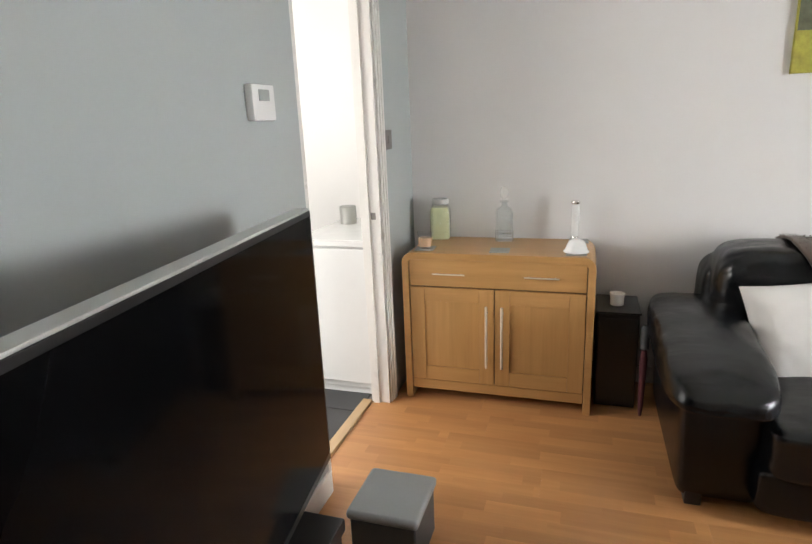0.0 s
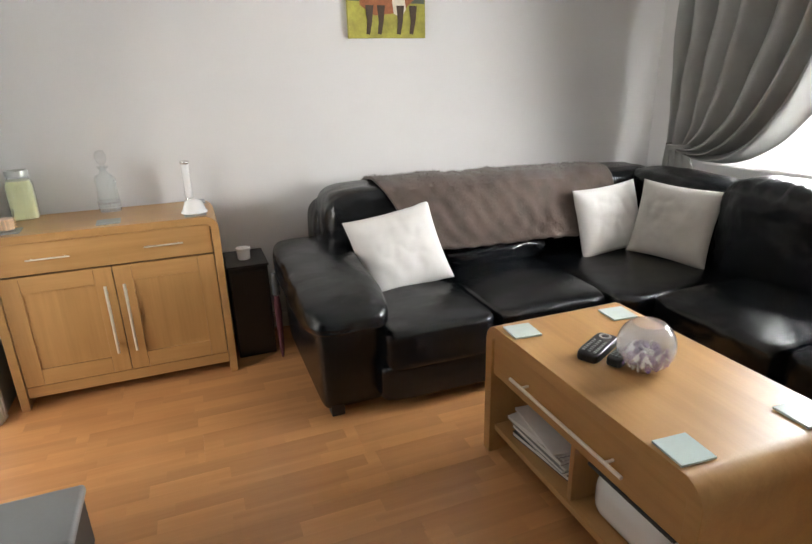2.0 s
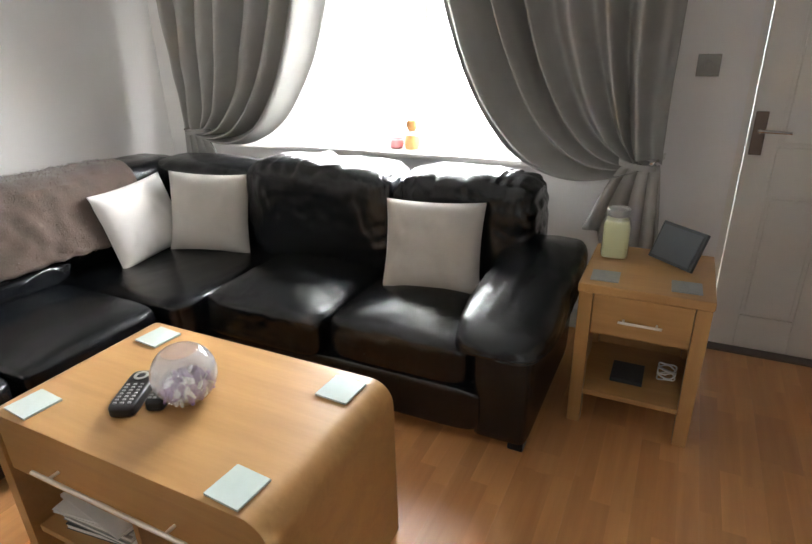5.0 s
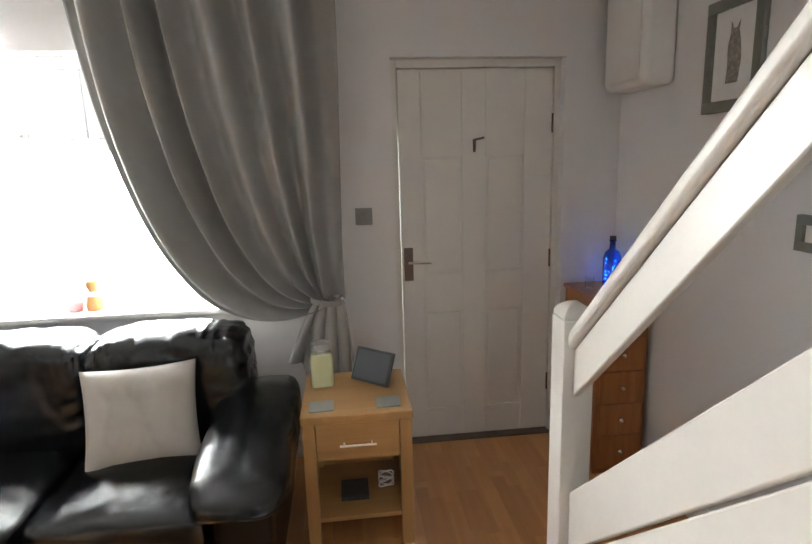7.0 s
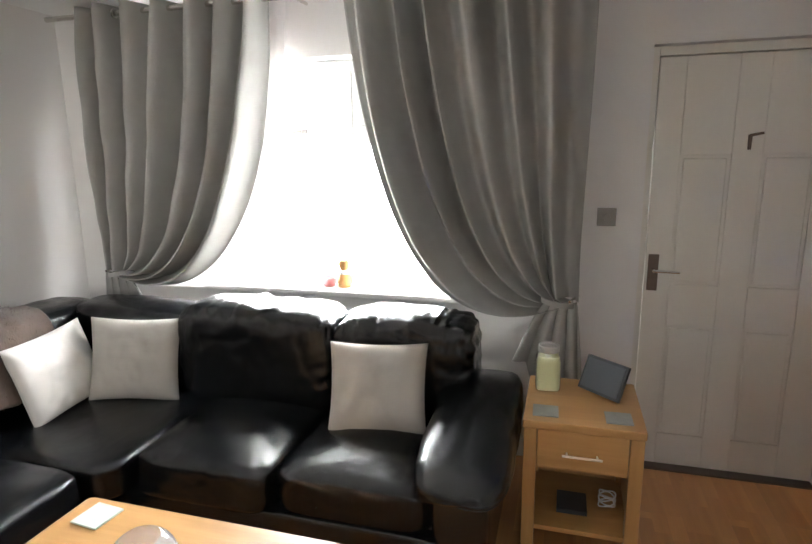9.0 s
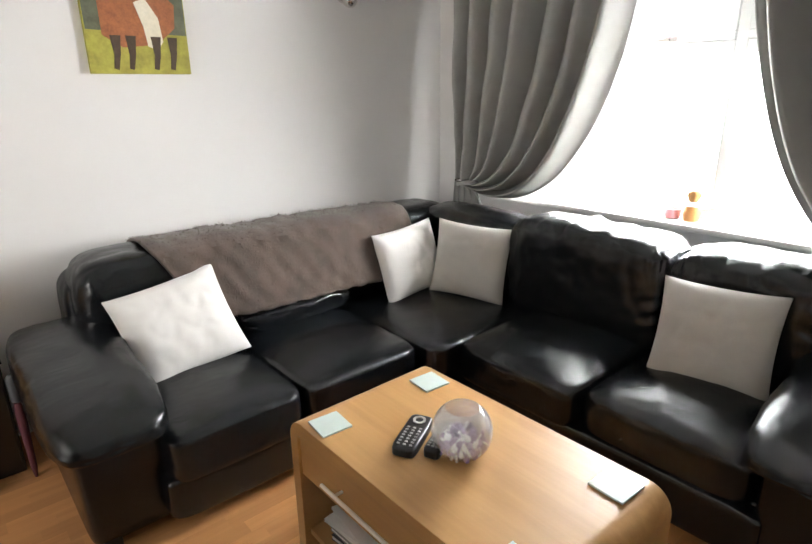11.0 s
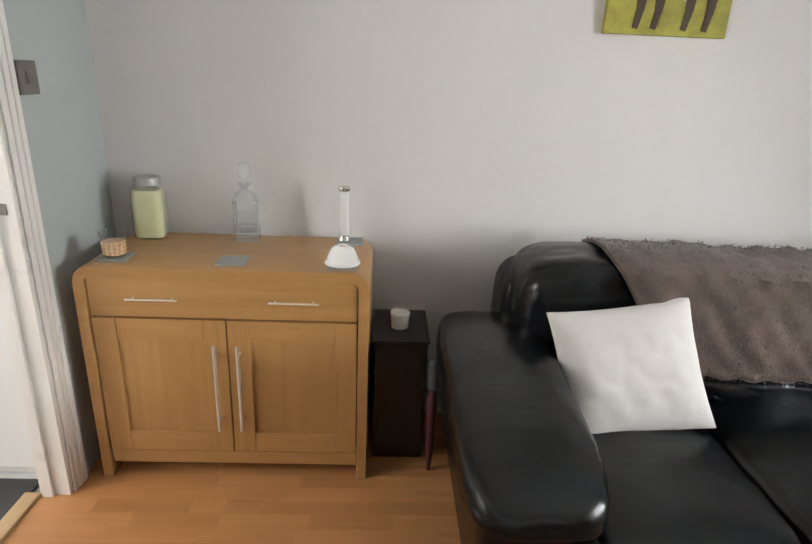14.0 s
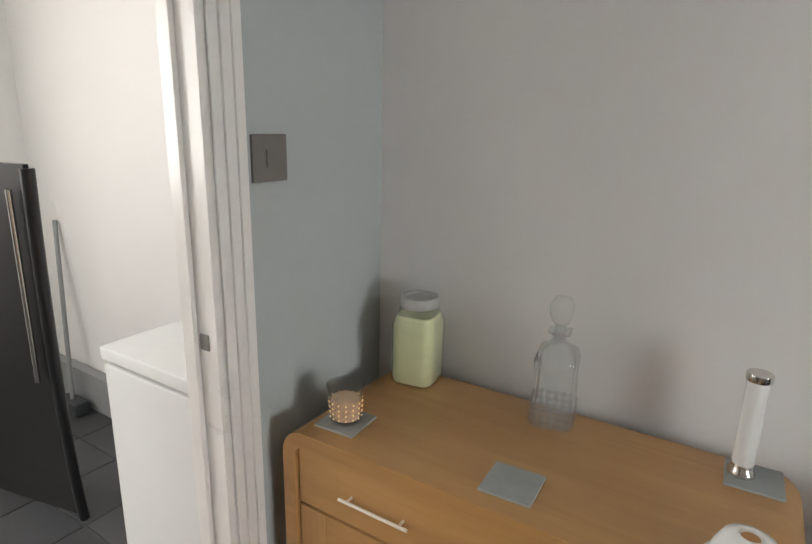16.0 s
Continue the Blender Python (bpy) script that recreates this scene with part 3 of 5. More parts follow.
def build_front_door():
    d = thing("door_1", (XE + 0.08, DY1, 0), "closed off-white four-panel front door", "door", kind="structure")
    y0, y1, xf = DY0 + 0.035, DY1 - 0.0385, XE + 0.075
    bm = boxes((xf + 0.013, xf + 0.045, y0, y1, 0.012, 2.016), r=0.003)
    cols = ((y0, y1 - 0.665), (y1 - 0.455, y1 - 0.33), (y1 - 0.115, y1))
    rows = ((0.012, 0.18), (0.76, 0.965), (1.58, 2.016))
    fr = bmesh.new()
    for a, b in cols:
        box(fr, xf, xf + 0.0128, a, b, 0.012, 2.016, 0.004)
    for a, b in rows:
        for (p, q) in ((cols[0][1], cols[1][0]), (cols[1][1], cols[2][0])):
            box(fr, xf + 0.0004, xf + 0.0128, p, q, a, b, 0.004)
    part("door_leaf", bm, M_DOOR, d)
    part("door_stiles", fr, M_DOOR, d)
    for (za, zb) in ((0.18, 0.76), (0.965, 1.58)):
        for (p, q) in ((cols[0][1], cols[1][0]), (cols[1][1], cols[2][0])):
            part("door_panel", boxes((xf + 0.002, xf + 0.0128, p + 0.016, q - 0.016, za + 0.016, zb - 0.016), r=0.009, seg=3), M_DOOR, d)
    # pieces at XE + 0.122 are unseen, added to cut daylight leaking round the leaf
    fm = boxes((XE + 0.062, XE + 0.16, DY0 - 0.0, DY0 + 0.032, 0, DZ), (XE + 0.062, XE + 0.16, DY1 - 0.034, DY1, 0, DZ), (XE + 0.062, XE + 0.16, DY0 + 0.032, DY1 - 0.034, 2.02, DZ), (XE + 0.122, XE + 0.14, DY0 + 0.032, DY1 - 0.034, 1.99, 2.02), (XE + 0.122, XE + 0.14, DY1 - 0.06, DY1 - 0.034, 1.7, 1.99), (XE + 0.122, XE + 0.14, DY0 + 0.032, DY0 + 0.06, 0, 1.99), r=0.003)
    part("door_frame", fm, M_DOOR, d)
    part("threshold", boxes((XE + 0.02, XE + 0.2, DY0 + 0.032, DY1 - 0.034, -0.01, 0.01), r=0.003), M_BRONZE, d)
    part("handle_plate", boxes((xf - 0.008, xf, y1 - 0.06, y1 - 0.012, 0.93, 1.11), r=0.003), M_BRONZE, d, "dark bronze handle plate")
    h = bmesh.new()
    rod(h, (xf - 0.005, y1 - 0.036, 1.035), (xf - 0.05, y1 - 0.036, 1.035), 0.009)
    rod(h, (xf - 0.046, y1 - 0.03, 1.035), (xf - 0.044, y1 - 0.15, 1.03), 0.008, 0.006)
    part("door_handle", h, M_CHROME, d, "steel lever handle")
    k = bmesh.new()
    rod(k, (xf - 0.002, -3.265, 1.665), (xf - 0.002, -3.265, 1.6), 0.009, 0.007)
    rod(k, (xf - 0.004, -3.262, 1.662), (xf - 0.03, -3.31, 1.672), 0.006)
    part("coat_hook", k, M_BRONZE, d, "dark metal coat hook")
    for z in (1.74, 1.02, 0.3):
        hg = boxes((xf - 0.006, xf + 0.004, y0 - 0.012, y0 + 0.006, z - 0.05, z + 0.05), r=0.003)
        part("hinge", hg, M_BRONZE, d)
    return d


build_front_door()


def build_doorway():
    """Lining, stop and architrave of the kitchen doorway."""
    d = thing("doorway_trim", (XW - TW / 2, KY1, 0), "white gloss painted door frame of the kitchen doorway", "door frame", kind="structure")
    part("lining", boxes((XW - TW - 0.004, XW - 0.002, KY1 - 0.03, KY1, 0, KZ), (XW - TW - 0.004, XW - 0.002, KY0, KY0 + 0.03, 0, KZ), (XW - TW - 0.004, XW - 0.002, KY0 + 0.03, KY1 - 0.03, KZ - 0.03, KZ), r=0.002), M_GLOSS, d)
    part("stop", boxes((XW - TW + 0.01, XW - 0.055, KY1 - 0.043, KY1 - 0.031, 0, KZ - 0.03), (XW - TW + 0.01, XW - 0.055, KY0 + 0.031, KY0 + 0.043, 0, KZ - 0.03), r=0.002), M_GLOSS, d)
    a = bmesh.new()
    for (y, w, t) in ((KY1 - 0.012, 0.024, 0.008), (KY1 + 0.0125, 0.024, 0.012), (KY1 + 0.037, 0.023, 0.015)):
        box(a, XW + 0.0, XW + t, y, y + w, 0, KZ + 0.05, 0.004)
    part("architrave", a, M_GLOSS, d)
    part("strike_plate", boxes((XW - 0.05, XW - 0.025, KY1 - 0.033, KY1 - 0.029, 0.998, 1.032), r=0.001), M_DULL, d, "small worn metal strike plate")
    part("threshold_strip", boxes((XW - 0.155, XW - 0.1, KY0 + 0.031, KY1 - 0.031, -0.01, 0.014), r=0.006), M_STRIP, d, "pale wooden threshold strip")
    return d


build_doorway()


# ---------- curtains ----------
def build_curtain(name, outer, inner, tie_y, tie_z, c1, c2, waves, label, sign):
    xr = XE - 0.16
    c = thing(name, (xr, outer, 0.1), label, "curtain", "window curtains")

    def sheet(x_off, s0, s1, ns, nv, amp, seed):
        bm = bmesh.new()
        grid = []
        for i in range(ns + 1):
            s = s0 + (s1 - s0) * i / ns
            col = []
            p0 = Vector((outer + (inner - outer) * s, 2.395))
            e = s ** 1.15
            k1 = Vector((outer, 1.8)).lerp(Vector(c1), e)
            k2 = Vector((outer + (tie_y - outer) * 0.3, 1.3)).lerp(Vector(c2), e)
            g = min(1.0, s / 0.3)
            g = g * g * (3 - 2 * g)
            p3 = Vector((outer + 0.02 * sign, tie_z)).lerp(Vector((tie_y + sign * 0.035 * (1 - 2 * s), tie_z + 0.02 - 0.05 * s)), g)
            for j in range(nv + 1):
                t = j / nv
                u = 1 - t
                q = p0 * u ** 3 + k1 * 3 * u * u * t + k2 * 3 * u * t * t + p3 * t ** 3
                ph = 2 * math.pi * waves * s + 0.9 * math.sin(7.1 * s + 1.6 * t + seed) + 0.5 * math.sin(17 * s + seed)
                a = amp * (1 - 0.55 * t ** 2) * (0.85 + 0.7 * noise.noise(Vector((s * 6 + seed, t * 1.5, 0))))
                w = a * (2 * (0.5 + 0.5 * math.sin(ph)) ** 1.35 - 1 + 0.16 * math.sin(2 * ph + 1.1 + 2 * s))
                w += 0.016 * noise.noise(Vector((s * 14, t * 7, seed)))
                x = xr + x_off - w - 0.05 * math.sin(math.pi * t) * s
                col.append(bm.verts.new((x, q.x + 0.006 * math.cos(ph) * (1 - t), q.y)))
            grid.append(col)
        for i in range(ns):
            for j in range(nv):
                bm.faces.new((grid[i][j], grid[i + 1][j], grid[i + 1][j + 1], grid[i][j + 1]))
        return bm

    body = part("drape", sheet(0, 0, 1, 190, 60, 0.105, sign), M_CURTAIN, c, "grey woven drape gathered by a tie-back")
    so = body.modifiers.new("thick", "SOLIDIFY")
    so.thickness = 0.003
    if sign < 0:
        part("lining", sheet(0.11, 0.88, 1.07, 40, 40, 0.012, sign + 3), M_LINING, c, "white translucent lining")
    for k in range(7):
        y = outer + (inner - outer) * (k + 0.5) / 7
        em = bmesh.new()
        for q in range(24):
            a, b = 2 * math.pi * q / 24, 2 * math.pi * (q + 1) / 24
            rod(em, (xr + 0.01 + 0.024 * math.cos(a), y, 2.36 + 0.024 * math.sin(a)), (xr + 0.01 + 0.024 * math.cos(b), y, 2.36 + 0.024 * math.sin(b)), 0.005, seg=8)
        part("eyelet", em, M_CHROME, c, "steel eyelet ring")
    tail = bmesh.new()
    rows = []
    for j in range(31):
        t = j / 30
        row = []
        for i in range(91):
            s = i / 90  # from the window side to the outer edge
            top = tie_y + sign * 0.035 + (outer + 0.02 * sign - tie_y - sign * 0.035) * s
            low = tie_y + sign * 0.19 + (outer - 0.04 * sign - tie_y - sign * 0.19) * s
            f = s * s * (3 - 2 * s)
            z_low = tie_z - 0.32 - 0.45 * f
            ph = 2 * math.pi * 4.2 * s + 0.7 * math.sin(5 * s + 2 * t)
            x = xr - 0.02 - (0.008 + 0.024 * t) * math.sin(ph) + 0.03 * t
            y = top + (low - top) * t ** 0.75 + 0.008 * math.cos(ph)
            row.append(tail.verts.new((x, y, tie_z - 0.005 + (z_low - tie_z) * t + 0.012 * math.sin(ph * 0.5) * t)))
        rows.append(row)
    for a, b in zip(rows, rows[1:]):
        for i in range(90):
            tail.faces.new((a[i], a[i + 1], b[i + 1], b[i]))
    tl = part("tail", tail, M_CURTAIN, c)
    so = tl.modifiers.new("thick", "SOLIDIFY")
    so.thickness = 0.003
    band = bmesh.new()
    n = 40
    ring = []
    for k in range(n):
        a = 2 * math.pi * k / n
        y = tie_y - sign * 0.005 + 0.07 * math.cos(a)
        x = xr - 0.025 + 0.06 * math.sin(a)
        zc = tie_z - 0.005 + 0.012 * math.cos(a) * sign
        ring.append([band.verts.new((x + ox * math.sin(a), y + ox * math.cos(a), zc + dz)) for ox, dz in ((0, -0.011), (0.005, -0.012), (0.005, 0.012), (0, 0.011))])
    for k in range(n):
        a, b = ring[k], ring[(k + 1) % n]
        for i in range(4):
            band.faces.new((a[i], a[(i + 1) % 4], b[(i + 1) % 4], b[i]))
    part("tie_back", band, M_CURTAIN, c, "matching cloth tie-back band")
    hk = bmesh.new()
    rod(hk, (XE, tie_y - sign * 0.1, tie_z + 0.01), (XE - 0.1, tie_y - sign * 0.085, tie_z + 0.012), 0.006)
    rod(hk, (XE - 0.1, tie_y - sign * 0.1, tie_z + 0.012), (XE - 0.24, tie_y - sign * 0.06, tie_z + 0.012), 0.006)
    part("tie_hook", hk, M_CHROME, c, "steel tie-back hook")
    return c


build_curtain("curtain", 0.14, -1.0, 0.01, 0.945, (-0.97, 1.6), (-0.74, 0.64), 6.6, "grey curtain tied back beside the sofa corner", -1)
build_curtain("curtain", -2.58, -1.405, -2.46, 0.915, (-1.49, 1.5), (-1.77, 0.53), 6.8, "grey curtain tied back beside the front door", 1)
pole = thing("curtain_pole", (XE - 0.1, -1.2, 2.36), "slim steel curtain pole above the window", "curtain pole")
pb = bmesh.new()
rod(pb, (XE - 0.15, -2.66, 2.36), (XE - 0.15, 0.36, 2.36), 0.014)
part("pole", pb, M_CHROME, pole)
for y in (-2.5, -1.16, 0.18):
    kb = bmesh.new()
    rod(kb, (XE, y, 2.36), (XE - 0.15, y, 2.36), 0.009)
    part("bracket", kb, M_CHROME, pole)


# ---------- sofa ----------
def sloped(bm, axis, front, drop):
    """Let a block sink towards its front end."""
    for v in bm.verts:
        d = min(1.0, abs(v.co[axis] - front) / 0.75)
        v.co.z -= drop * (1 - d) ** 1.3 * max(0.0, min(1.0, (v.co.z - 0.44) / 0.12))
    return bm


def splayed(bm, axis, middle, by):
    """Lean the outer side of an arm outwards towards its top."""
    for v in bm.verts:
        if v.co[axis] < middle:
            v.co[axis] -= by * v.co.z * (middle - v.co[axis])
    return bm


def build_sofa():
    s = thing("corner_sofa", (1.9, -0.3, 0), "black leather corner sofa with padded arms", "sofa")
    L = M_LEATHER
    part("base", boxes((0.36, 2.62, -0.58, 0.4, 0.05, 0.25), (1.92, 2.72, -2.2, -0.58, 0.05, 0.25), r=0.02, seg=3), L, s)
    # seats
    part("seat_cushion", slab(0.565, 1.105, -0.715, 0.1, 0.2, 0.4, k=9, crown=0.03, wrinkle=0.007), L, s)
    part("seat_cushion", slab(1.11, 1.72, -0.715, 0.1, 0.2, 0.4, k=9, crown=0.03, wrinkle=0.007, seed=3), L, s)
    part("seat_cushion", slab(1.725, 2.5, -0.795, 0.1, 0.215, 0.395, k=7, crown=0.012, wrinkle=0.006, seed=5), L, s)
    part("seat_cushion", slab(1.83, 2.5, -1.43, -0.8, 0.215, 0.41, k=8, n=44, crown=0.052, wrinkle=0.009, freq=7, seed=7), L, s)
    part("seat_cushion", slab(1.865, 2.5, -2.06, -1.435, 0.215, 0.41, k=8, n=44, crown=0.052, wrinkle=0.009, freq=7, seed=9), L, s)
    part("front_panel", slab(0.55, 1.86, -0.7, -0.5, 0.06, 0.245, k=10, n=16), L, s)
    part("front_panel", slab(1.85, 2.0, -2.1, -0.75, 0.06, 0.245, k=10, n=16), L, s)
    # backs
    part("back_frame", slab(0.485, 2.72, 0.16, 0.44, 0.1, 0.8, k=9, wrinkle=0.004), L, s)
    part("back_frame", slab(2.55, 2.8, -2.12, 0.3, 0.1, 0.79, k=9, wrinkle=0.004, axis=0), L, s)
    part("back_cushion", slab(0.505, 1.13, -0.02, 0.36, 0.34, 0.865, k=5, crown=0.01, wrinkle=0.012), L, s)
    part("back_cushion", slab(1.11, 1.75, -0.02, 0.36, 0.34, 0.86, k=5, crown=0.01, wrinkle=0.012, seed=4), L, s)
    part("back_cushion", slab(1.73, 2.72, 0.0, 0.36, 0.34, 0.835, k=5, pleat=0.006, crown=0.01, wrinkle=0.01, seed=8), L, s)
    part("back_cushion", slab(2.42, 2.78, -0.66, 0.2, 0.34, 0.83, k=5, crown=0.01, wrinkle=0.01, seed=12), L, s)
    part("back_cushion", slab(2.40, 2.76, -1.475, -0.6, 0.36, 0.875, k=6.5, n=60, crown=0.02, wrinkle=0.012, freq=6.5, seed=2, pleat=0.012), L, s)
    part("back_cushion", slab(2.40, 2.76, -2.13, -1.465, 0.36, 0.875, k=6.5, n=60, crown=0.02, wrinkle=0.012, freq=6.5, seed=6, pleat=0.012), L, s)
    part("lumbar_roll", slab(0.62, 1.12, -0.13, 0.1, 0.39, 0.53, k=3, wrinkle=0.02, freq=9, seed=1), L, s)
    part("lumbar_roll", slab(1.13, 1.78, -0.13, 0.1, 0.39, 0.53, k=3, wrinkle=0.022, freq=9, seed=5), L, s)
    # arms
    part("arm_panel", splayed(slab(0.31, 0.6, -0.605, 0.3, 0.02, 0.455, k=12, n=20), 0, 0.46, 0.2), L, s)
    part("arm_pad", sloped(slab(0.235, 0.62, -0.74, 0.26, 0.42, 0.62, k=4.6, n=44, crown=0.01, wrinkle=0.009), 1, -0.745, 0.08), L, s)
    part("arm_panel", splayed(slab(1.875, 2.7, -2.27, -2.06, 0.02, 0.455, k=12, n=20), 1, -2.16, 0.16), L, s)
    part("arm_pad", sloped(slab(1.77, 2.68, -2.345, -1.99, 0.43, 0.62, k=4.6, n=44, crown=0.01, wrinkle=0.01), 0, 1.765, 0.1), L, s)
    for x, y in ((0.37, -0.57), (0.37, 0.25), (1.93, -2.23), (2.64, -2.23), (1.9, -0.6), (2.6, 0.3)):
        part("foot", boxes((x - 0.03, x + 0.03, y - 0.03, y + 0.03, 0, 0.06), r=0.006), M_BLACK, s)
    return s


build_sofa()


def pillow(w, h, t, n=34, pinch=0.06, seed=0.0):
    """A stuffed square cushion lying in its own x-z plane, with pointed corners and soft folds."""
    bm = bmesh.new()
    sides = []
    for side in (1, -1):
        grid = []
        for i in range(n + 1):
            row = []
            for j in range(n + 1):
                u, v = i / n * 2 - 1, j / n * 2 - 1
                x = w / 2 * u * (1 - pinch * (1 - v * v))
                z = h / 2 * v * (1 - pinch * (1 - u * u))
                d = t / 2 * ((1 - u ** 4) * (1 - v ** 4)) ** 0.6 + 0.004
                f = noise.noise(Vector((u * 2.2 + seed, v * 2.2, seed))) * 0.009 + noise.noise(Vector((u * 6 + seed, v * 6, seed + 4))) * 0.0018 - 0.005 * (1 - abs(noise.noise(Vector((u * 2.5 + v + seed, v * 1.6 - u, seed + 9))))) ** 5
                row.append(bm.verts.new((x, side * (d + f * (1 - u ** 6) * (1 - v ** 6)), z)))
            grid.append(row)
        for i in range(n):
            for j in range(n):
                q = (grid[i][j], grid[i + 1][j], grid[i + 1][j + 1], grid[i][j + 1])
                bm.faces.new(q if side == -1 else tuple(reversed(q)))
        sides.append(grid)
    a, b = sides
    rim = [(i, 0) for i in range(n)] + [(n, j) for j in range(n)] + [(n - i, n) for i in range(n)] + [(0, n - j) for j in range(n)]
    for p, q in zip(rim, rim[1:] + rim[:1]):
        bm.faces.new((a[p[0]][p[1]], a[q[0]][q[1]], b[q[0]][q[1]], b[p[0]][p[1]]))
    bmesh.ops.recalc_face_normals(bm, faces=bm.faces)
    return bm


def put_pillow(place, turn, lean, spin, mat, label, seed, w=0.43, h=0.43):
    ob = new("cushion", mesh_of("cushion", pillow(w, h, 0.13, seed=seed), mat))
    ob.matrix_world = Matrix.Translation(place) @ Matrix.Rotation(radians(turn), 4, "Z") @ Matrix.Rotation(radians(lean), 4, "X") @ Matrix.Rotation(radians(spin), 4, "Y")
    return tagged(ob, label, "cushion", "sofa cushions")


put_pillow((0.835, -0.16, 0.575), -2, -29, -9, M_PILLOW_W, "white cloth cushion leaning in the sofa arm corner", 1.0, 0.47, 0.42)
put_pillow((2.15, -0.14, 0.585), 4, -16, -3, M_PILLOW_W, "white cloth cushion leaning in the sofa corner", 2.0, 0.46, 0.4)
put_pillow((2.35, -0.42, 0.6), -72, -13, 2, M_PILLOW_G, "stone-grey cloth cushion in the sofa corner", 3.0, 0.45, 0.42)
put_pillow((2.29, -1.735, 0.605), -80, -18, 0, M_PILLOW_G, "stone-grey cloth cushion against the sofa back", 4.0, 0.43, 0.4)


def build_throw():
    bm = bmesh.new()
    prof = [(-0.12, 0.535), (-0.10, 0.56), (-0.075, 0.62), (-0.055, 0.70), (-0.035, 0.78), (0.0, 0.845), (0.07, 0.882), (0.16, 0.89), (0.26, 0.885), (0.34, 0.86), (0.41, 0.8)]
    nx = 90
    grid = []
    for i in range(nx + 1):
        u = i / nx
        col = []
        for j, (y, z) in enumerate(prof):
            x = 0.8 + 1.46 * u + (0.2 * (1 - u) - 0.06 * u) * (1 - min(1, max(0, (z - 0.5) / 0.39))) * (y < 0.1)
            d = 0.012 * noise.noise(Vector((x * 6, y * 9, z * 6))) + 0.008 * noise.noise(Vector((x * 17, y * 17, z * 17))) + 0.004 * math.cos(2 * math.pi * x / 0.11 + math.pi * j)
            dz = 0.012 * noise.noise(Vector((x * 5, 3, 1))) - 0.03 * u
            col.append(bm.verts.new((x, y - 0.022 + d, z + 0.008 + dz + (d if j > 5 else 0))))
        grid.append(col)
    for i in range(nx):
        for j in range(len(prof) - 1):
            bm.faces.new((grid[i][j], grid[i + 1][j], grid[i + 1][j + 1], grid[i][j + 1]))
    bmesh.ops.subdivide_edges(bm, edges=[e for e in bm.edges], cuts=1, use_grid_fill=True, smooth=0.6)
    bm.normal_update()
    fur = bmesh.new()
    rng = random.Random(5)
    for f in bm.faces:
        for k in range(2):
            p = f.calc_center_median() + Vector((rng.uniform(-0.01, 0.01), rng.uniform(-0.008, 0.008), rng.uniform(-0.012, 0.012)))
            clump = noise.noise(p * 18)
            up = f.normal if f.normal.y < 0.2 or f.normal.z > 0 else -f.normal
            tip = p + up * rng.uniform(0.0015, 0.003) + Vector((clump * 0.01, -0.001, -0.012 + 0.004 * clump))
            side = Vector((rng.uniform(-1, 1), rng.uniform(-0.3, 0.3), rng.uniform(-1, 1))).normalized() * 0.0022
            fur.faces.new([fur.verts.new(q) for q in (p - side, p + side, tip)])
    t = thing("throw_blanket", (1.5, 0.1, 0.5), "taupe faux-fur throw draped over the sofa back", "blanket")
    b = part("cloth", bm, M_THROW, t)
    so = b.modifiers.new("thick", "SOLIDIFY")
    so.thickness = 0.012
    tagged(part("fur_surface", fur, M_THROW, t, smooth=False), kind="stuff")


build_throw()


# ---------- oak furniture ----------
def shell(x0, x1, y0, y1, z1, t, r, along, n=8):
    """An upside-down U of board with rounded shoulders, from the floor up, drawn along the given axis."""
    bm = bmesh.new()

    def outline(inset):
        a, b, top, rr = x0 + inset, x1 - inset, z1 - inset, max(r - inset, 0.004)
        pts = [(a, 0.0)]
        for k in range(n + 1):
            q = math.pi - math.pi / 2 * k / n
            pts.append((a + rr + rr * math.cos(q), top - rr + rr * math.sin(q)))
        for k in range(n + 1):
            q = math.pi / 2 - math.pi / 2 * k / n
            pts.append((b - rr + rr * math.cos(q), top - rr + rr * math.sin(q)))
        pts.append((b, 0.0))
        return pts
    o, i = outline(0), outline(t)
    ends = []
    for y in (y0, y1):
        vo = [bm.verts.new((p, y, z) if along == "y" else (y, p, z)) for p, z in o]
        vi = [bm.verts.new((p, y, z) if along == "y" else (y, p, z)) for p, z in i]
        ends.append((vo, vi))
    (ao, ai), (bo, bi) = ends
    for k in range(len(o) - 1):
        bm.faces.new((ao[k], ao[k + 1], bo[k + 1], bo[k]))
        bm.faces.new((ai[k + 1], ai[k], bi[k], bi[k + 1]))
        bm.faces.new((ao[k + 1], ao[k], ai[k], ai[k + 1]))
        bm.faces.new((bo[k], bo[k + 1], bi[k + 1], bi[k]))
    bm.faces.new((ao[0], ai[0], bi[0], bo[0]))
    bm.faces.new((ao[-1], bo[-1], bi[-1], ai[-1]))
    bmesh.ops.recalc_face_normals(bm, faces=bm.faces)
    sharp = [e for e in bm.edges if len(e.link_faces) == 2 and e.calc_face_angle() > 1.0]
    bmesh.ops.bevel(bm, geom=sharp, offset=0.003, segments=2, profile=0.5, affect="EDGES")
    return bm


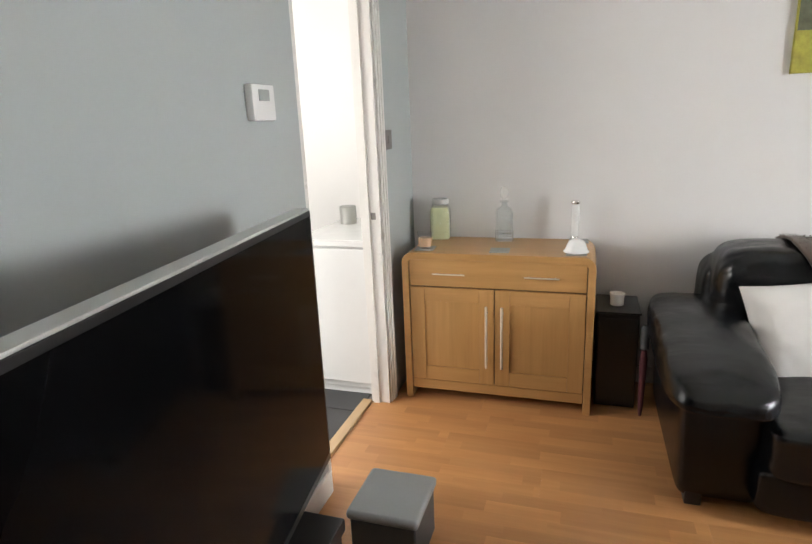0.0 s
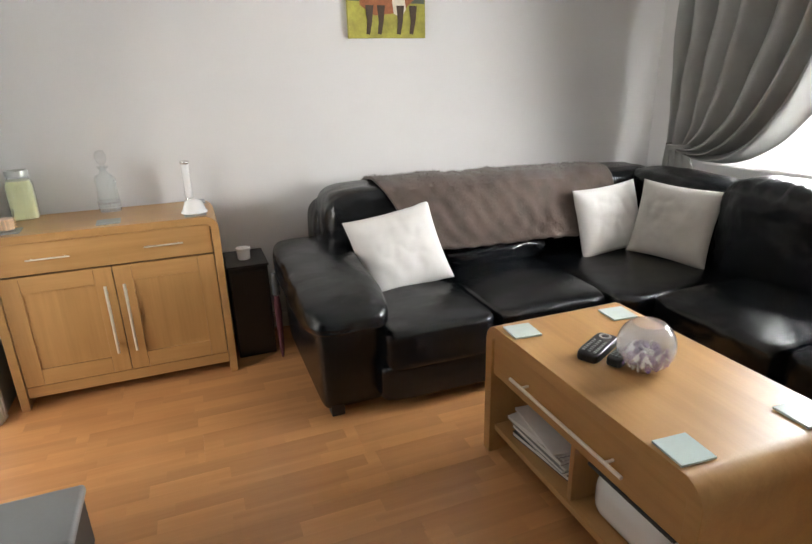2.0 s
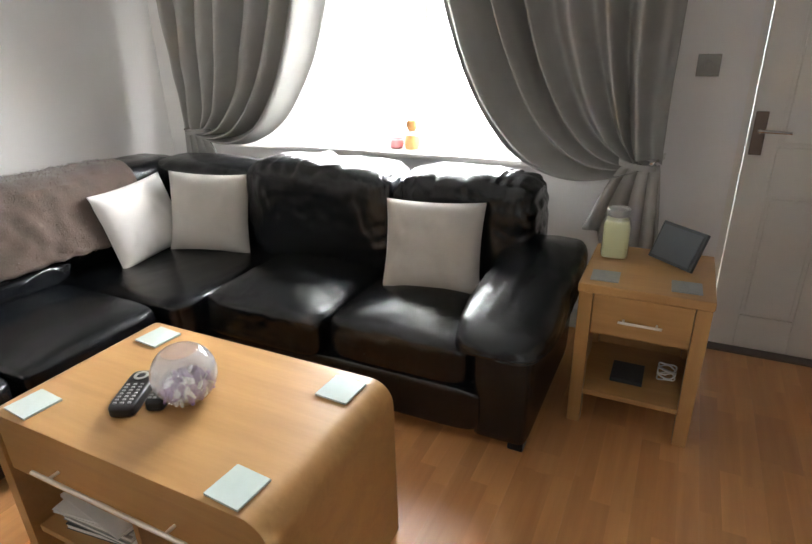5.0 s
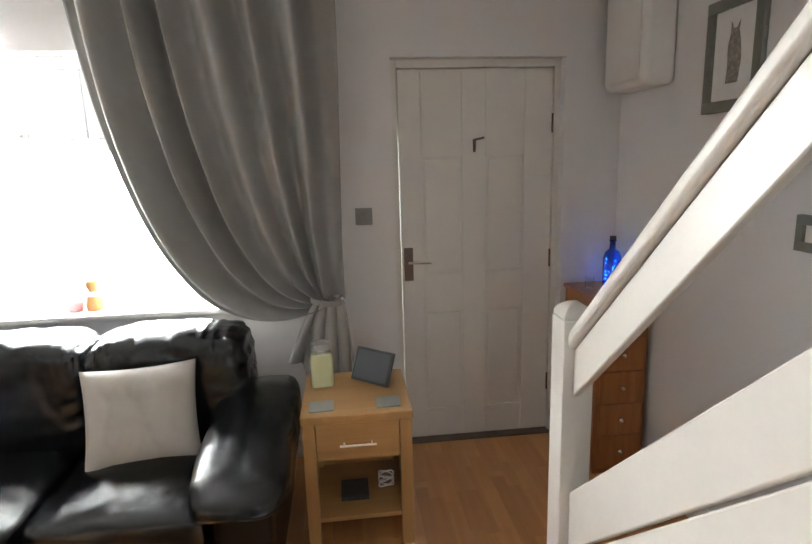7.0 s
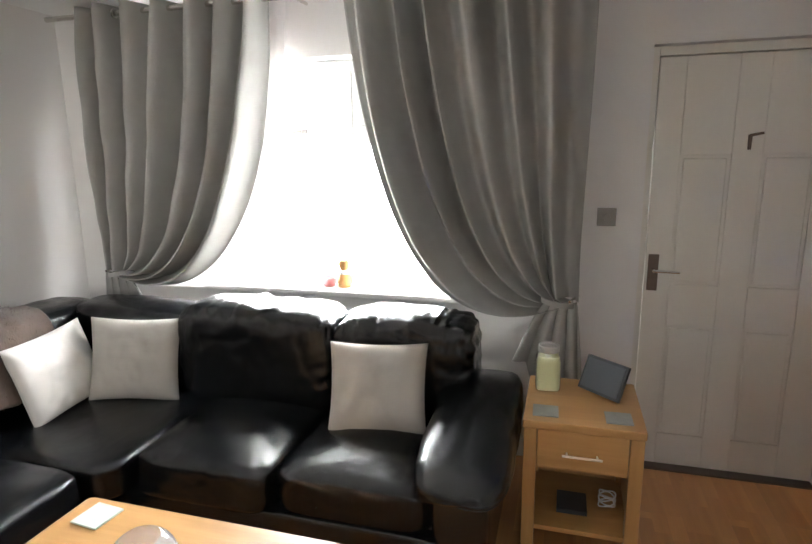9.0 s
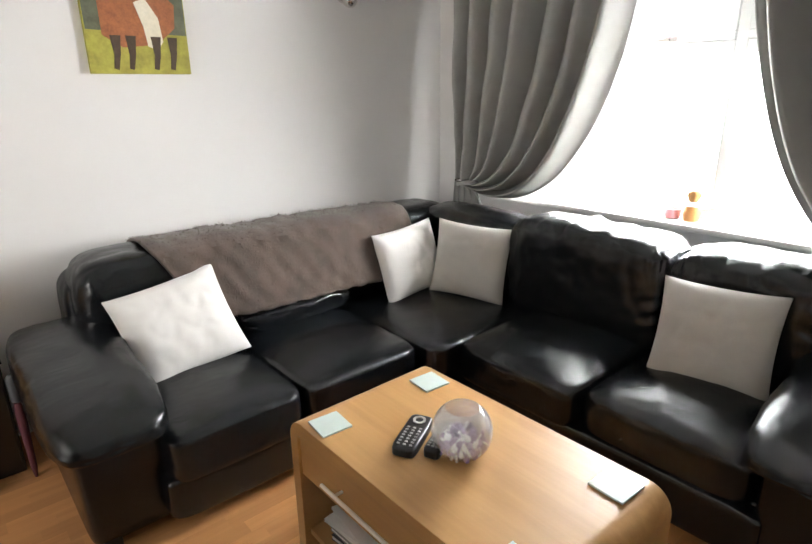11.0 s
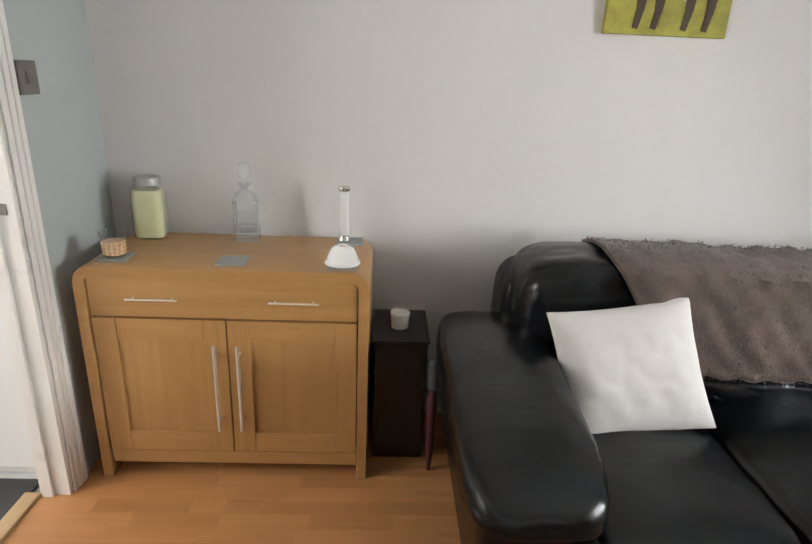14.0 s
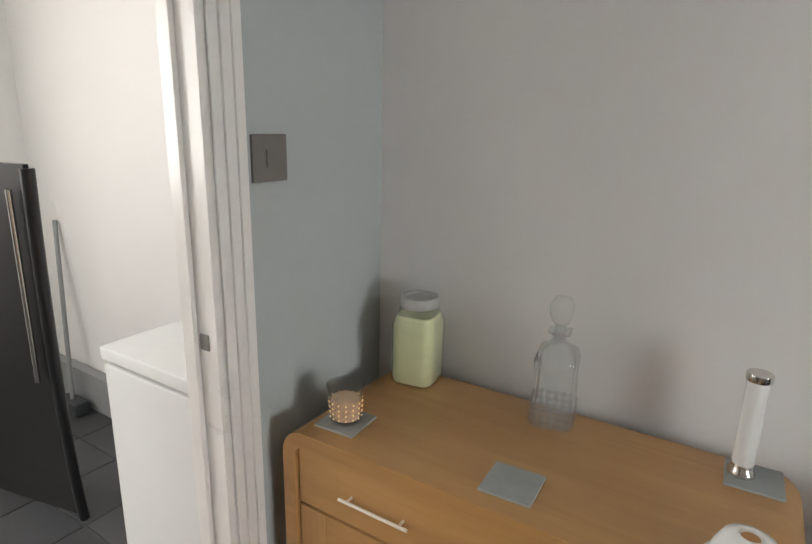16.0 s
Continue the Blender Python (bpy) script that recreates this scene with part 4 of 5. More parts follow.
def build_sideboard():
    s = thing("sideboard", (-0.478, 0.2, 0), "light oak sideboard with two drawers and two doors", "sideboard")
    X0, X1, T = -0.956, 0.0, 0.813
    part("carcass", shell(X0, X1, 0.0, 0.42, T, 0.036, 0.06, "y"), M_OAK, s)
    xi0, xi1 = X0 + 0.038, X1 - 0.038
    part("back_panel", boxes((xi0, xi1, 0.395, 0.41, 0.05, T - 0.05)), M_OAK, s, smooth=False)
    part("plinth_rail", boxes((xi0, xi1, 0.012, 0.035, 0.055, 0.108), r=0.003), M_OAK, s)
    part("bottom_shelf", boxes((xi0, xi1, 0.036, 0.394, 0.085, 0.105)), M_OAK, s, smooth=False)
    # black sheet, no real board: paints the shade seen through the door gaps
    part("inner_shadow", boxes((xi0, xi1, 0.05, 0.06, 0.106, T - 0.05)), M_SATIN, s, "black sheet standing in for the shade behind the doors", smooth=False)
    d = part("drawer_front", boxes((xi0 + 0.002, xi1 - 0.002, 0.008, 0.03, 0.637, 0.776), r=0.003), M_OAK, s)
    part("drawer_joint", boxes((-0.4785, -0.4772, 0.0072, 0.009, 0.64, 0.773)), M_OAKZ, d, smooth=False)
    bar_handle(d, (-0.79, 0.008, 0.706), (-0.625, 0.008, 0.706), (0, -0.02, 0), 0.0036)
    bar_handle(d, (-0.33, 0.008, 0.706), (-0.165, 0.008, 0.706), (0, -0.02, 0), 0.0036)
    for a, b, hx in ((xi0 + 0.002, -0.4795, -0.515), (-0.4755, xi1 - 0.002, -0.437)):
        dr = part("door", boxes((a + 0.074, b - 0.074, 0.017, 0.026, 0.189, 0.556), r=0.001), M_OAKZ, s)
        for u in (a, b - 0.075):
            part("stile", boxes((u, u + 0.075, 0.008, 0.028, 0.112, 0.63), r=0.002), M_OAKZ, dr)
        for u, v in ((0.112, 0.19), (0.555, 0.63)):
            part("rail", boxes((a + 0.0752, b - 0.0752, 0.0083, 0.028, u, v), r=0.002), M_OAK, dr)
        bar_handle(dr, (hx, 0.008, 0.22), (hx, 0.008, 0.55), (0, -0.03, 0), 0.0065)
    return s


build_sideboard()


def build_coffee_table():
    s = thing("coffee_table", (1.115, -1.505, 0), "light oak coffee table with rounded ends and shelf", "coffee table")
    X0, X1, Y0, Y1, T = 0.85, 1.40, -2.0, -1.03, 0.546
    part("carcass", shell(Y0, Y1, X0, X1, T, 0.045, 0.07, "x"), M_OAKY, s)
    yi0, yi1 = Y0 + 0.047, Y1 - 0.047
    fr = part("drawer_front", boxes((X0 + 0.008, X0 + 0.03, yi0, yi1, 0.35, T - 0.047), r=0.003), M_OAKY, s)
    part("drawer_box", boxes((X0 + 0.03, X1 - 0.03, yi0, yi1, 0.345, 0.365), (X1 - 0.03, X1 - 0.01, yi0, yi1, 0.345, T - 0.047)), M_OAKY, s, smooth=False)
    bar_handle(fr, (X0 + 0.008, -1.78, 0.42), (X0 + 0.008, -1.24, 0.42), (-0.03, 0, 0), 0.006)
    part("shelf", boxes((X0 + 0.02, X1 - 0.02, yi0, yi1, 0.1, 0.125), r=0.003), M_OAKY, s)
    part("divider", boxes((X0 + 0.03, X1 - 0.03, -1.535, -1.515, 0.126, 0.344), r=0.002), M_OAKZ, s)
    return s


build_coffee_table()


def build_side_table():
    s = thing("side_table", (2.42, -2.58, 0), "light oak side table with drawer and open shelf", "side table")
    X0, X1, Y0, Y1, T = 2.17, 2.62, -2.8, -2.365, 0.6
    top = boxes((X0 - 0.005, X1 + 0.005, Y0 - 0.005, Y1 + 0.005, T - 0.035, T), r=0.006)
    part("top", top, M_OAKY, s)
    for x in (X0, X1 - 0.05):
        for y in (Y0, Y1 - 0.05):
            part("leg", boxes((x, x + 0.05, y, y + 0.05, 0, T - 0.036), r=0.004), M_OAKZ, s)
    part("side_panel", boxes((X0 + 0.051, X1 - 0.051, Y0 + 0.01, Y0 + 0.025, 0.12, T - 0.037)), M_OAK, s, smooth=False)
    part("side_panel", boxes((X0 + 0.051, X1 - 0.051, Y1 - 0.025, Y1 - 0.01, 0.12, T - 0.037)), M_OAK, s, smooth=False)
    part("back_panel", boxes((X1 - 0.03, X1 - 0.015, Y0 + 0.051, Y1 - 0.051, 0.12, T - 0.037)), M_OAKY, s, smooth=False)
    dr = part("drawer_front", boxes((X0 + 0.008, X0 + 0.03, Y0 + 0.052, Y1 - 0.052, 0.405, T - 0.04), r=0.003), M_OAKY, s)
    part("drawer_floor", boxes((X0 + 0.03, X1 - 0.032, Y0 + 0.03, Y1 - 0.03, 0.39, 0.404)), M_OAKY, s, smooth=False)
    bar_handle(dr, (X0 + 0.008, -2.655, 0.475), (X0 + 0.008, -2.51, 0.475), (-0.026, 0, 0), 0.005)
    part("shelf", boxes((X0 + 0.01, X1 - 0.03, Y0 + 0.03, Y1 - 0.03, 0.13, 0.15), r=0.002), M_OAKY, s)
    return s


build_side_table()


# ---------- television and its stand ----------
def build_tv():
    c = Vector((-0.684, -1.957, 0.0))
    s = thing("television", (c.x, c.y, 0.44), "large flat black television with silver top edge", "television", turn=8.3)
    w2, z0, z1 = 0.66, 0.475, 1.24
    part("casing", boxes((c.x - 0.04, c.x, c.y - w2, c.y + w2, z0, z1), r=0.008, seg=3), M_BLACK, s)
    part("top_edge", boxes((c.x - 0.042, c.x + 0.002, c.y - w2 - 0.001, c.y + w2 + 0.001, z1 - 0.012, z1 + 0.002), r=0.004), M_SILVER, s, "silver-grey top edge")
    part("bezel", boxes((c.x + 0.001, c.x + 0.006, c.y - w2 + 0.004, c.y + w2 - 0.004, z0 + 0.004, z1 - 0.004), r=0.002), M_BLACK, s)
    part("screen", boxes((c.x + 0.0065, c.x + 0.0085, c.y - w2 + 0.02, c.y + w2 - 0.02, z0 + 0.03, z1 - 0.018)), M_SCREEN, s, "switched-off glossy screen", smooth=False)
    part("pedestal", boxes((c.x - 0.16, c.x - 0.01, c.y - 0.3, c.y + 0.3, 0.44, 0.452), (c.x - 0.035, c.x - 0.005, c.y - 0.1, c.y + 0.1, 0.452, z0 + 0.02), r=0.004), M_BLACK, s)
    return s


build_tv()
st = thing("tv_stand", (-0.8, -1.95, 0), "low black television stand", "tv stand")
part("top", boxes((-0.98, -0.645, -2.6, -1.5, 0.4, 0.44), r=0.006), M_SATIN, st)
part("side_panel", boxes((-0.97, -0.655, -2.59, -2.56, 0, 0.4), r=0.003), M_SATIN, st)
part("side_panel", boxes((-0.97, -0.655, -1.54, -1.51, 0, 0.4), r=0.003), M_SATIN, st)
part("shelf", boxes((-0.97, -0.655, -2.56, -1.54, 0.17, 0.19), r=0.003), M_SATIN, st)
part("back_panel", boxes((-0.975, -0.965, -2.56, -1.54, 0.02, 0.4)), M_SATIN, st, smooth=False)


# ---------- stairs ----------
def build_stairs():
    yb = -3.175
    b = thing("stair_balustrade", (1.62, yb, 0), "cream painted stair banister with newel post and boards", "banister")
    nx0, nx1 = 1.58, 1.675
    nw = boxes((nx0, nx1, yb - 0.095, yb, 0, 1.115), r=0.006)
    part("newel_post", nw, M_CREAM, b)
    cap = lathe([(0.062, 0.0), (0.062, 0.012), (0.045, 0.03), (0.02, 0.042), (0, 0.046)], 4, ((nx0 + nx1) / 2, yb - 0.0475, 1.115))
    part("newel_cap", cap, M_CREAM, b)
    slope = 0.93

    def sloping(z_at, h, y0, y1, r, xa=1.578, xb=0.1):
        bm = bmesh.new()
        vs = []
        for x in (xa, xb):
            z = z_at + (1.578 - x) * slope
            for y, zz in ((y0, z - h), (y1, z - h), (y1, z), (y0, z)):
                vs.append(bm.verts.new((x, y, zz)))
        for q in ((0, 1, 2, 3), (7, 6, 5, 4), (0, 4, 5, 1), (1, 5, 6, 2), (2, 6, 7, 3), (3, 7, 4, 0)):
            bm.faces.new([vs[i] for i in q])
        bmesh.ops.recalc_face_normals(bm, faces=bm.faces)
        bmesh.ops.bevel(bm, geom=bm.edges[:], offset=r, segments=3, profile=0.5, affect="EDGES")
        return bm
    part("handrail", sloping(1.085, 0.055, yb - 0.08, yb - 0.008, 0.014), M_CREAM, b)
    part("handrail_board", sloping(1.027, 0.145, yb - 0.056, yb - 0.03, 0.006), M_CREAM, b)
    part("balustrade_board", sloping(0.575, 0.2, yb - 0.062, yb - 0.03, 0.006), M_CREAM, b)
    part("balustrade_board", sloping(0.36, 0.2, yb - 0.062, yb - 0.03, 0.006), M_CREAM, b)
    stt = thing("staircase", (0.8, -3.6, 0), "closed staircase with cream strings and carpeted treads", "staircase", kind="structure")
    part("string", sloping(0.1, 0.1, yb - 0.095, yb - 0.065, 0.004), M_CREAM, stt)
    for i in range(11):
        x1 = 1.5 - 0.21 * i
        part("tread", boxes((x1 - 0.235, x1, YS + 0.02, yb - 0.096, max(0, 0.189 * i - 0.1), 0.189 * (i + 1)), r=0.008), M_GREYBOX, stt)


build_stairs()


# ---------- things on the sideboard ----------
def coaster(x, y, z, turn, mat, label, group, size=0.1, h=0.006):
    ob = solid("coaster", boxes((x - size / 2, x + size / 2, y - size / 2, y + size / 2, z, z + h), r=0.0015), mat, label, "coaster", group=group, base=(x, y, z))
    ob.rotation_euler = (0, 0, radians(turn))
    return ob


ST = 0.8135
for x, y, a in ((-0.85, 0.09, 3), (-0.462, 0.088, 3), (-0.095, 0.075, 2), (-0.088, 0.36, 2)):
    coaster(x, y, ST, a, M_SLATE, "square grey slate coaster on the sideboard", "slate coasters", 0.098)


def candle_jar(x, y, z, r, h, turn, label, lid_h=0.03):
    j = thing("candle_jar", (x, y, z), label, "candle", turn=turn)
    hb = h - lid_h
    part("wax", lathe([(r * 0.86, 0.004), (r * 0.93, 0.014), (r * 0.93, hb * 0.8), (r * 0.8, hb * 0.92), (0.0, hb * 0.92)], 40, (x, y, z), square=0.55), M_WAX, j, "pale yellow candle wax")
    part("jar", lathe([(r * 0.86, 0.0), (r * 0.97, 0.01), (r * 0.97, hb * 0.82), (r * 0.74, hb * 0.97), (r * 0.7, h), (r * 0.66, h), (r * 0.69, hb * 0.97), (r * 0.945, hb * 0.82), (r * 0.945, 0.012), (r * 0.84, 0.005)], 40, (x, y, z), square=0.5), M_THIN, j, "clear glass jar")
    part("lid_band", lathe([(r * 0.78, hb + 0.002), (r * 0.82, hb + 0.004), (r * 0.82, h - 0.004), (r * 0.78, h), (r * 0.62, h - 0.001), (r * 0.6, h - 0.006), (0.0, h - 0.006)], 40, (x, y, z)), M_SILVER, j, "grey metal neck band")
    return j


candle_jar(-0.835, 0.365, ST, 0.058, 0.225, 8, "pale yellow candle in a glass jar on the sideboard")


def tea_light(x, y, z):
    t = thing("candle_glass", (x, y, z), "small patterned glass candle holder with lit sparkle", "candle")
    part("glass", lathe([(0.031, 0.0), (0.034, 0.004), (0.037, 0.055), (0.042, 0.086), (0.0395, 0.086), (0.034, 0.055), (0.031, 0.007), (0.0, 0.006)], 36, (x, y, z)), M_THIN, t, "clear flared glass")
    part("wax", lathe([(0.029, 0.008), (0.0325, 0.05), (0.03, 0.054), (0.0, 0.054)], 32, (x, y, z)), M_AMBER, t, "amber wax")
    for k in range(14):
        a = 2 * math.pi * k / 14
        for row in range(4):
            bm = bmesh.new()
            zz = z + 0.014 + row * 0.012
            rr = 0.0345 + 0.003 * row / 4
            bmesh.ops.create_icosphere(bm, subdivisions=1, radius=0.0019, matrix=Matrix.Translation((x + rr * math.cos(a), y + rr * math.sin(a), zz)))
            part("gold_dot", bm, M_GOLD, t)
    return t


M_AMBER = paint("amber_wax", (0.72, 0.5, 0.34), 0.35, vary=0.25, scale=60, fine=200, bump=0.1)
M_GOLD = glow("candle_light_dots", (1.0, 0.62, 0.3), 1.0)
tea_light(-0.85, 0.09, ST + 0.0065)


def decanter(x, y, z):
    d = thing("decanter", (x, y, z), "square cut-glass decanter with ball stopper", "decanter", turn=10)
    part("body", lathe([(0.046, 0.0), (0.048, 0.0047), (0.048, 0.0234), (0.046, 0.0351), (0.047, 0.0526), (0.044, 0.117), (0.047, 0.1498), (0.04, 0.1696), (0.018, 0.1849), (0.015, 0.2047), (0.024, 0.2106), (0.024, 0.2153), (0.012, 0.2153), (0.012, 0.1872), (0.034, 0.1638), (0.039, 0.1462), (0.037, 0.117), (0.039, 0.0351), (0.0, 0.0304)], 40, (x, y, z), square=0.8), M_CUT, d, "clear cut-glass body")
    cuts = bmesh.new()
    for side in range(4):
        m = Matrix.Translation((x, y, z)) @ Matrix.Rotation(math.pi / 2 * side, 4, "Z")
        for i in range(5):
            for jj in range(3):
                c = m @ Vector((0.0475, -0.034 + 0.017 * i, 0.012 + 0.016 * jj))
                bmesh.ops.create_cone(cuts, cap_ends=True, segments=4, radius1=0.008, radius2=0.0, depth=0.007, matrix=Matrix.Translation(c) @ m.to_3x3().to_4x4() @ Matrix.Rotation(math.pi / 2, 4, "Y"))
    tagged(part("cut_pattern", cuts, M_CUT, d, smooth=False), kind="stuff")
    part("stopper", lathe([(0.011, 0.193), (0.012, 0.2176), (0.01, 0.2246), (0.02, 0.234), (0.026, 0.2515), (0.026, 0.2714), (0.018, 0.2878), (0.0, 0.2925)], 10, (x, y, z)), M_CUT, d, "faceted glass ball stopper", smooth=False)


decanter(-0.478, 0.36, ST)
tb = thing("tube_vase", (-0.11, 0.36, ST + 0.0065), "slim white and steel tube on slate coaster", "vase")
part("base", lathe([(0.024, 0), (0.024, 0.006), (0.02, 0.014), (0.019, 0.022)], 32, (-0.11, 0.36, ST + 0.0065)), M_CHROME, tb)
part("tube", lathe([(0.0185, 0.0222), (0.0195, 0.03), (0.0195, 0.192), (0.0, 0.192)], 32, (-0.11, 0.36, ST + 0.0065)), M_CERAMIC, tb, "white frosted tube")
part("cap", lathe([(0.0215, 0.1922), (0.0225, 0.195), (0.0225, 0.205), (0.021, 0.207), (0.0, 0.205)], 32, (-0.11, 0.36, ST + 0.0065)), M_CHROME, tb, "steel cap")
dm = thing("dome_burner", (-0.095, 0.075, ST + 0.0065), "white ceramic domed oil burner on slate coaster", "ornament")
part("dome", lathe([(0.05, 0.0), (0.058, 0.003), (0.0605, 0.007), (0.058, 0.011), (0.052, 0.016), (0.047, 0.035), (0.036, 0.057), (0.02, 0.066), (0.016, 0.066), (0.014, 0.058), (0.0, 0.056)], 40, (-0.095, 0.075, ST + 0.0065)), M_CERAMIC, dm)
part("oil_well", lathe([(0.013, 0.0585), (0.013, 0.061), (0.0, 0.062)], 24, (-0.095, 0.075, ST + 0.0065)), M_TAN, dm, "brown oil stain in the top")

# ---------- speaker box, pot, umbrella beside the sofa ----------
sp = thing("loudspeaker", (0.115, 0.27, 0), "black loudspeaker cabinet between sideboard and sofa", "loudspeaker")
part("cabinet", boxes((0.02, 0.215, 0.13, 0.42, 0.0, 0.5), r=0.006), M_SATIN, sp)
part("grille", boxes((0.028, 0.207, 0.123, 0.129, 0.02, 0.48), r=0.003), M_BLACK, sp)
part("top_tray", boxes((0.012, 0.222, 0.125, 0.42, 0.501, 0.512), r=0.003), M_BLACK, sp)
pt = thing("candle_pot", (0.112, 0.25, 0.5125), "small white ribbed pot on the black loudspeaker", "pot")
part("pot", lathe([(0.03, 0.0), (0.033, 0.003), (0.035, 0.05), (0.0375, 0.052), (0.0375, 0.062), (0.033, 0.064), (0.032, 0.06), (0.0, 0.058)], 36, (0.112, 0.25, 0.5125)), M_CERAMIC, pt)
um = thing("umbrella", (0.236, 0.06, 0), "furled dark red umbrella with grey handle", "umbrella")
part("canopy", lathe([(0.006, 0.0), (0.012, 0.05), (0.018, 0.3), (0.012, 0.35), (0.0, 0.352)], 14, (0.236, 0.06, 0)), paint("maroon_cloth", (0.07, 0.012, 0.018), 0.7, vary=0.2, scale=30, fine=200, bump=0.2), um)
part("handle", lathe([(0.01, 0.353), (0.02, 0.36), (0.021, 0.46), (0.012, 0.475), (0.0, 0.478)], 16, (0.236, 0.06, 0)), M_DARKGREY, um, "dark grey plastic grip")

# ---------- things on the coffee table ----------
CT = 0.5465
for x, y, a in ((0.912, -1.876, -4), (1.31, -1.887, -3), (0.918, -1.164, -5), (1.32, -1.18, -5)):
    coaster(x, y, CT, a, M_GLASSBLUE, "pale blue glass coaster on the coffee table", "glass coasters", 0.1, 0.007)


def fish_bowl(x, y, z):
    f = thing("glass_bowl", (x, y, z), "round glass bowl filled with purple potpourri", "bowl")
    R = 0.085
    outer = [(0.03, 0.0)] + [(R * math.sin(a), R * 0.98 - R * math.cos(a)) for a in [radians(25 + 120 * k / 16) for k in range(17)]]
    inner = [(r * 0.955, 0.006 + (zz - 0.0) * 0.965) for r, zz in reversed(outer[1:])] + [(0.0, 0.012)]
    part("bowl", lathe(outer + inner, 48, (x, y, z)), M_BOWL, f, "thin clear glass")
    rng = random.Random(3)
    for k in range(130):
        a, r = rng.uniform(0, 6.28), 0.064 * math.sqrt(rng.random())
        zz = z + 0.026 + 0.06 * rng.random() * (1 - (r / 0.085) ** 2)
        bm = bmesh.new()
        bmesh.ops.create_icosphere(bm, subdivisions=1, radius=1)
        m = Matrix.Translation((x + r * math.cos(a), y + r * math.sin(a), zz)) @ Euler((rng.uniform(0, 3), rng.uniform(0, 3), 0)).to_matrix().to_4x4() @ Matrix.Diagonal((0.016, 0.011, 0.004, 1))
        bmesh.ops.transform(bm, matrix=m, verts=bm.verts)
        part("petal", bm, M_PURPLE if k % 4 else M_CERAMIC, f)


fish_bowl(1.108, -1.535, CT)


def remote(x, y, turn, w, l, label, ring=False, tilt=0.0, z=CT):
    r = thing("remote_control", (x, y, z), label, "remote control", "remotes", turn=turn)
    part("case", slab(x - w / 2, x + w / 2, y - l / 2, y + l / 2, z, z + 0.034, k=6, n=10), M_BLACK, r)
    for i in range(3):
        for j in range(7):
            bx, by = x + (i - 1) * w * 0.26, y - l * 0.38 + j * l * 0.075
            part("button", boxes((bx - 0.0045, bx + 0.0045, by - 0.0032, by + 0.0032, z + 0.0322, z + 0.0362), r=0.001), M_GREYBOX, r)
    if ring:
        bm = lathe([(0.012, 0.03), (0.0125, 0.0365), (0.0195, 0.0365), (0.02, 0.03)], 24, (x, y + l * 0.3, z))
        part("ring_button", bm, M_SILVER, r, "silver navigation ring")


remote(1.055, -1.392, -62, 0.072, 0.185, "black remote control with silver ring", True)
remote(1.10, -1.46, -66, 0.05, 0.16, "slim black remote control")

# magazines and box on the lower shelf
rng = random.Random(11)
zc = 0.1255
for i, (h, mat) in enumerate(((0.018, M_DARKGREY), (0.012, M_PAPER), (0.014, M_SLATE), (0.01, M_PAPER), (0.016, M_PILLOW_G), (0.01, M_PAPER), (0.012, M_GREYBOX), (0.008, M_PAPER))):
    dx, dy, a = rng.uniform(-0.015, 0.015), rng.uniform(-0.02, 0.02), rng.uniform(-8, 8)
    g = thing("magazine", (1.02 + dx, -1.3 + dy, zc), "dog-eared magazine in a stack on the table shelf", "magazine", "magazine stack", turn=a)
    x, y = 1.02 + dx, -1.3 + dy
    part("page_block", boxes((x - 0.105, x + 0.103, y - 0.143, y + 0.143, zc + 0.001, zc + h - 0.001), r=0.001), M_PAPER, g)
    part("cover", boxes((x - 0.107, x + 0.107, y - 0.146, y + 0.146, zc + h - 0.001, zc + h), (x - 0.107, x + 0.107, y - 0.146, y + 0.146, zc, zc + 0.001)), mat, g, smooth=False)
    zc += h
wb = thing("paper_tray", (1.02, -1.74, 0.1255), "white plastic box on the table shelf", "box")
part("tray", boxes((0.9, 1.16, -1.9, -1.58, 0.1255, 0.29), r=0.06, seg=6), M_CERAMIC, wb)
part("lid", boxes((0.895, 1.165, -1.905, -1.575, 0.291, 0.305), r=0.006), M_DARKGREY, wb, "dark grey lid")

# ---------- things on the side table ----------
TT = 0.6005
candle_jar(2.495, -2.44, TT, 0.054, 0.195, 5, "pale yellow candle in a glass jar on the side table")
for x, y in ((2.255, -2.442), (2.255, -2.712)):
    coaster(x, y, TT, 2, M_SLATE, "square grey slate coaster on the side table", "slate coasters", 0.098)
tf = thing("photo_frame", (2.46, -2.64, TT), "dark grey photo frame leaning back on its stand", "photo frame")
bm = boxes((2.452, 2.468, -2.75, -2.545, TT, TT + 0.15), r=0.003)
bk = part("frame", bm, M_DARKGREY, tf)
part("face", boxes((2.449, 2.4515, -2.738, -2.557, TT + 0.012, TT + 0.138)), paint("blue_grey_sheet", (0.085, 0.1, 0.115), 0.45, vary=0.06, scale=10, fine=100, bump=0.02), tf, smooth=False)
part("strut", boxes((2.47, 2.475, -2.67, -2.62, TT, TT + 0.1), (2.475, 2.52, -2.66, -2.63, TT, TT + 0.006)), M_BLACK, tf, smooth=False)
tf.rotation_euler = (0, radians(24), radians(-42))
tf.location.z += 0.006
cb = thing("coiled_cable", (2.37, -2.7, 0.1505), "coiled white cable on the side table shelf", "cable")
cm = bpy.data.curves.new("cable", "CURVE")
cm.dimensions, cm.bevel_depth, cm.bevel_resolution = "3D", 0.0035, 3
spl = cm.splines.new("NURBS")
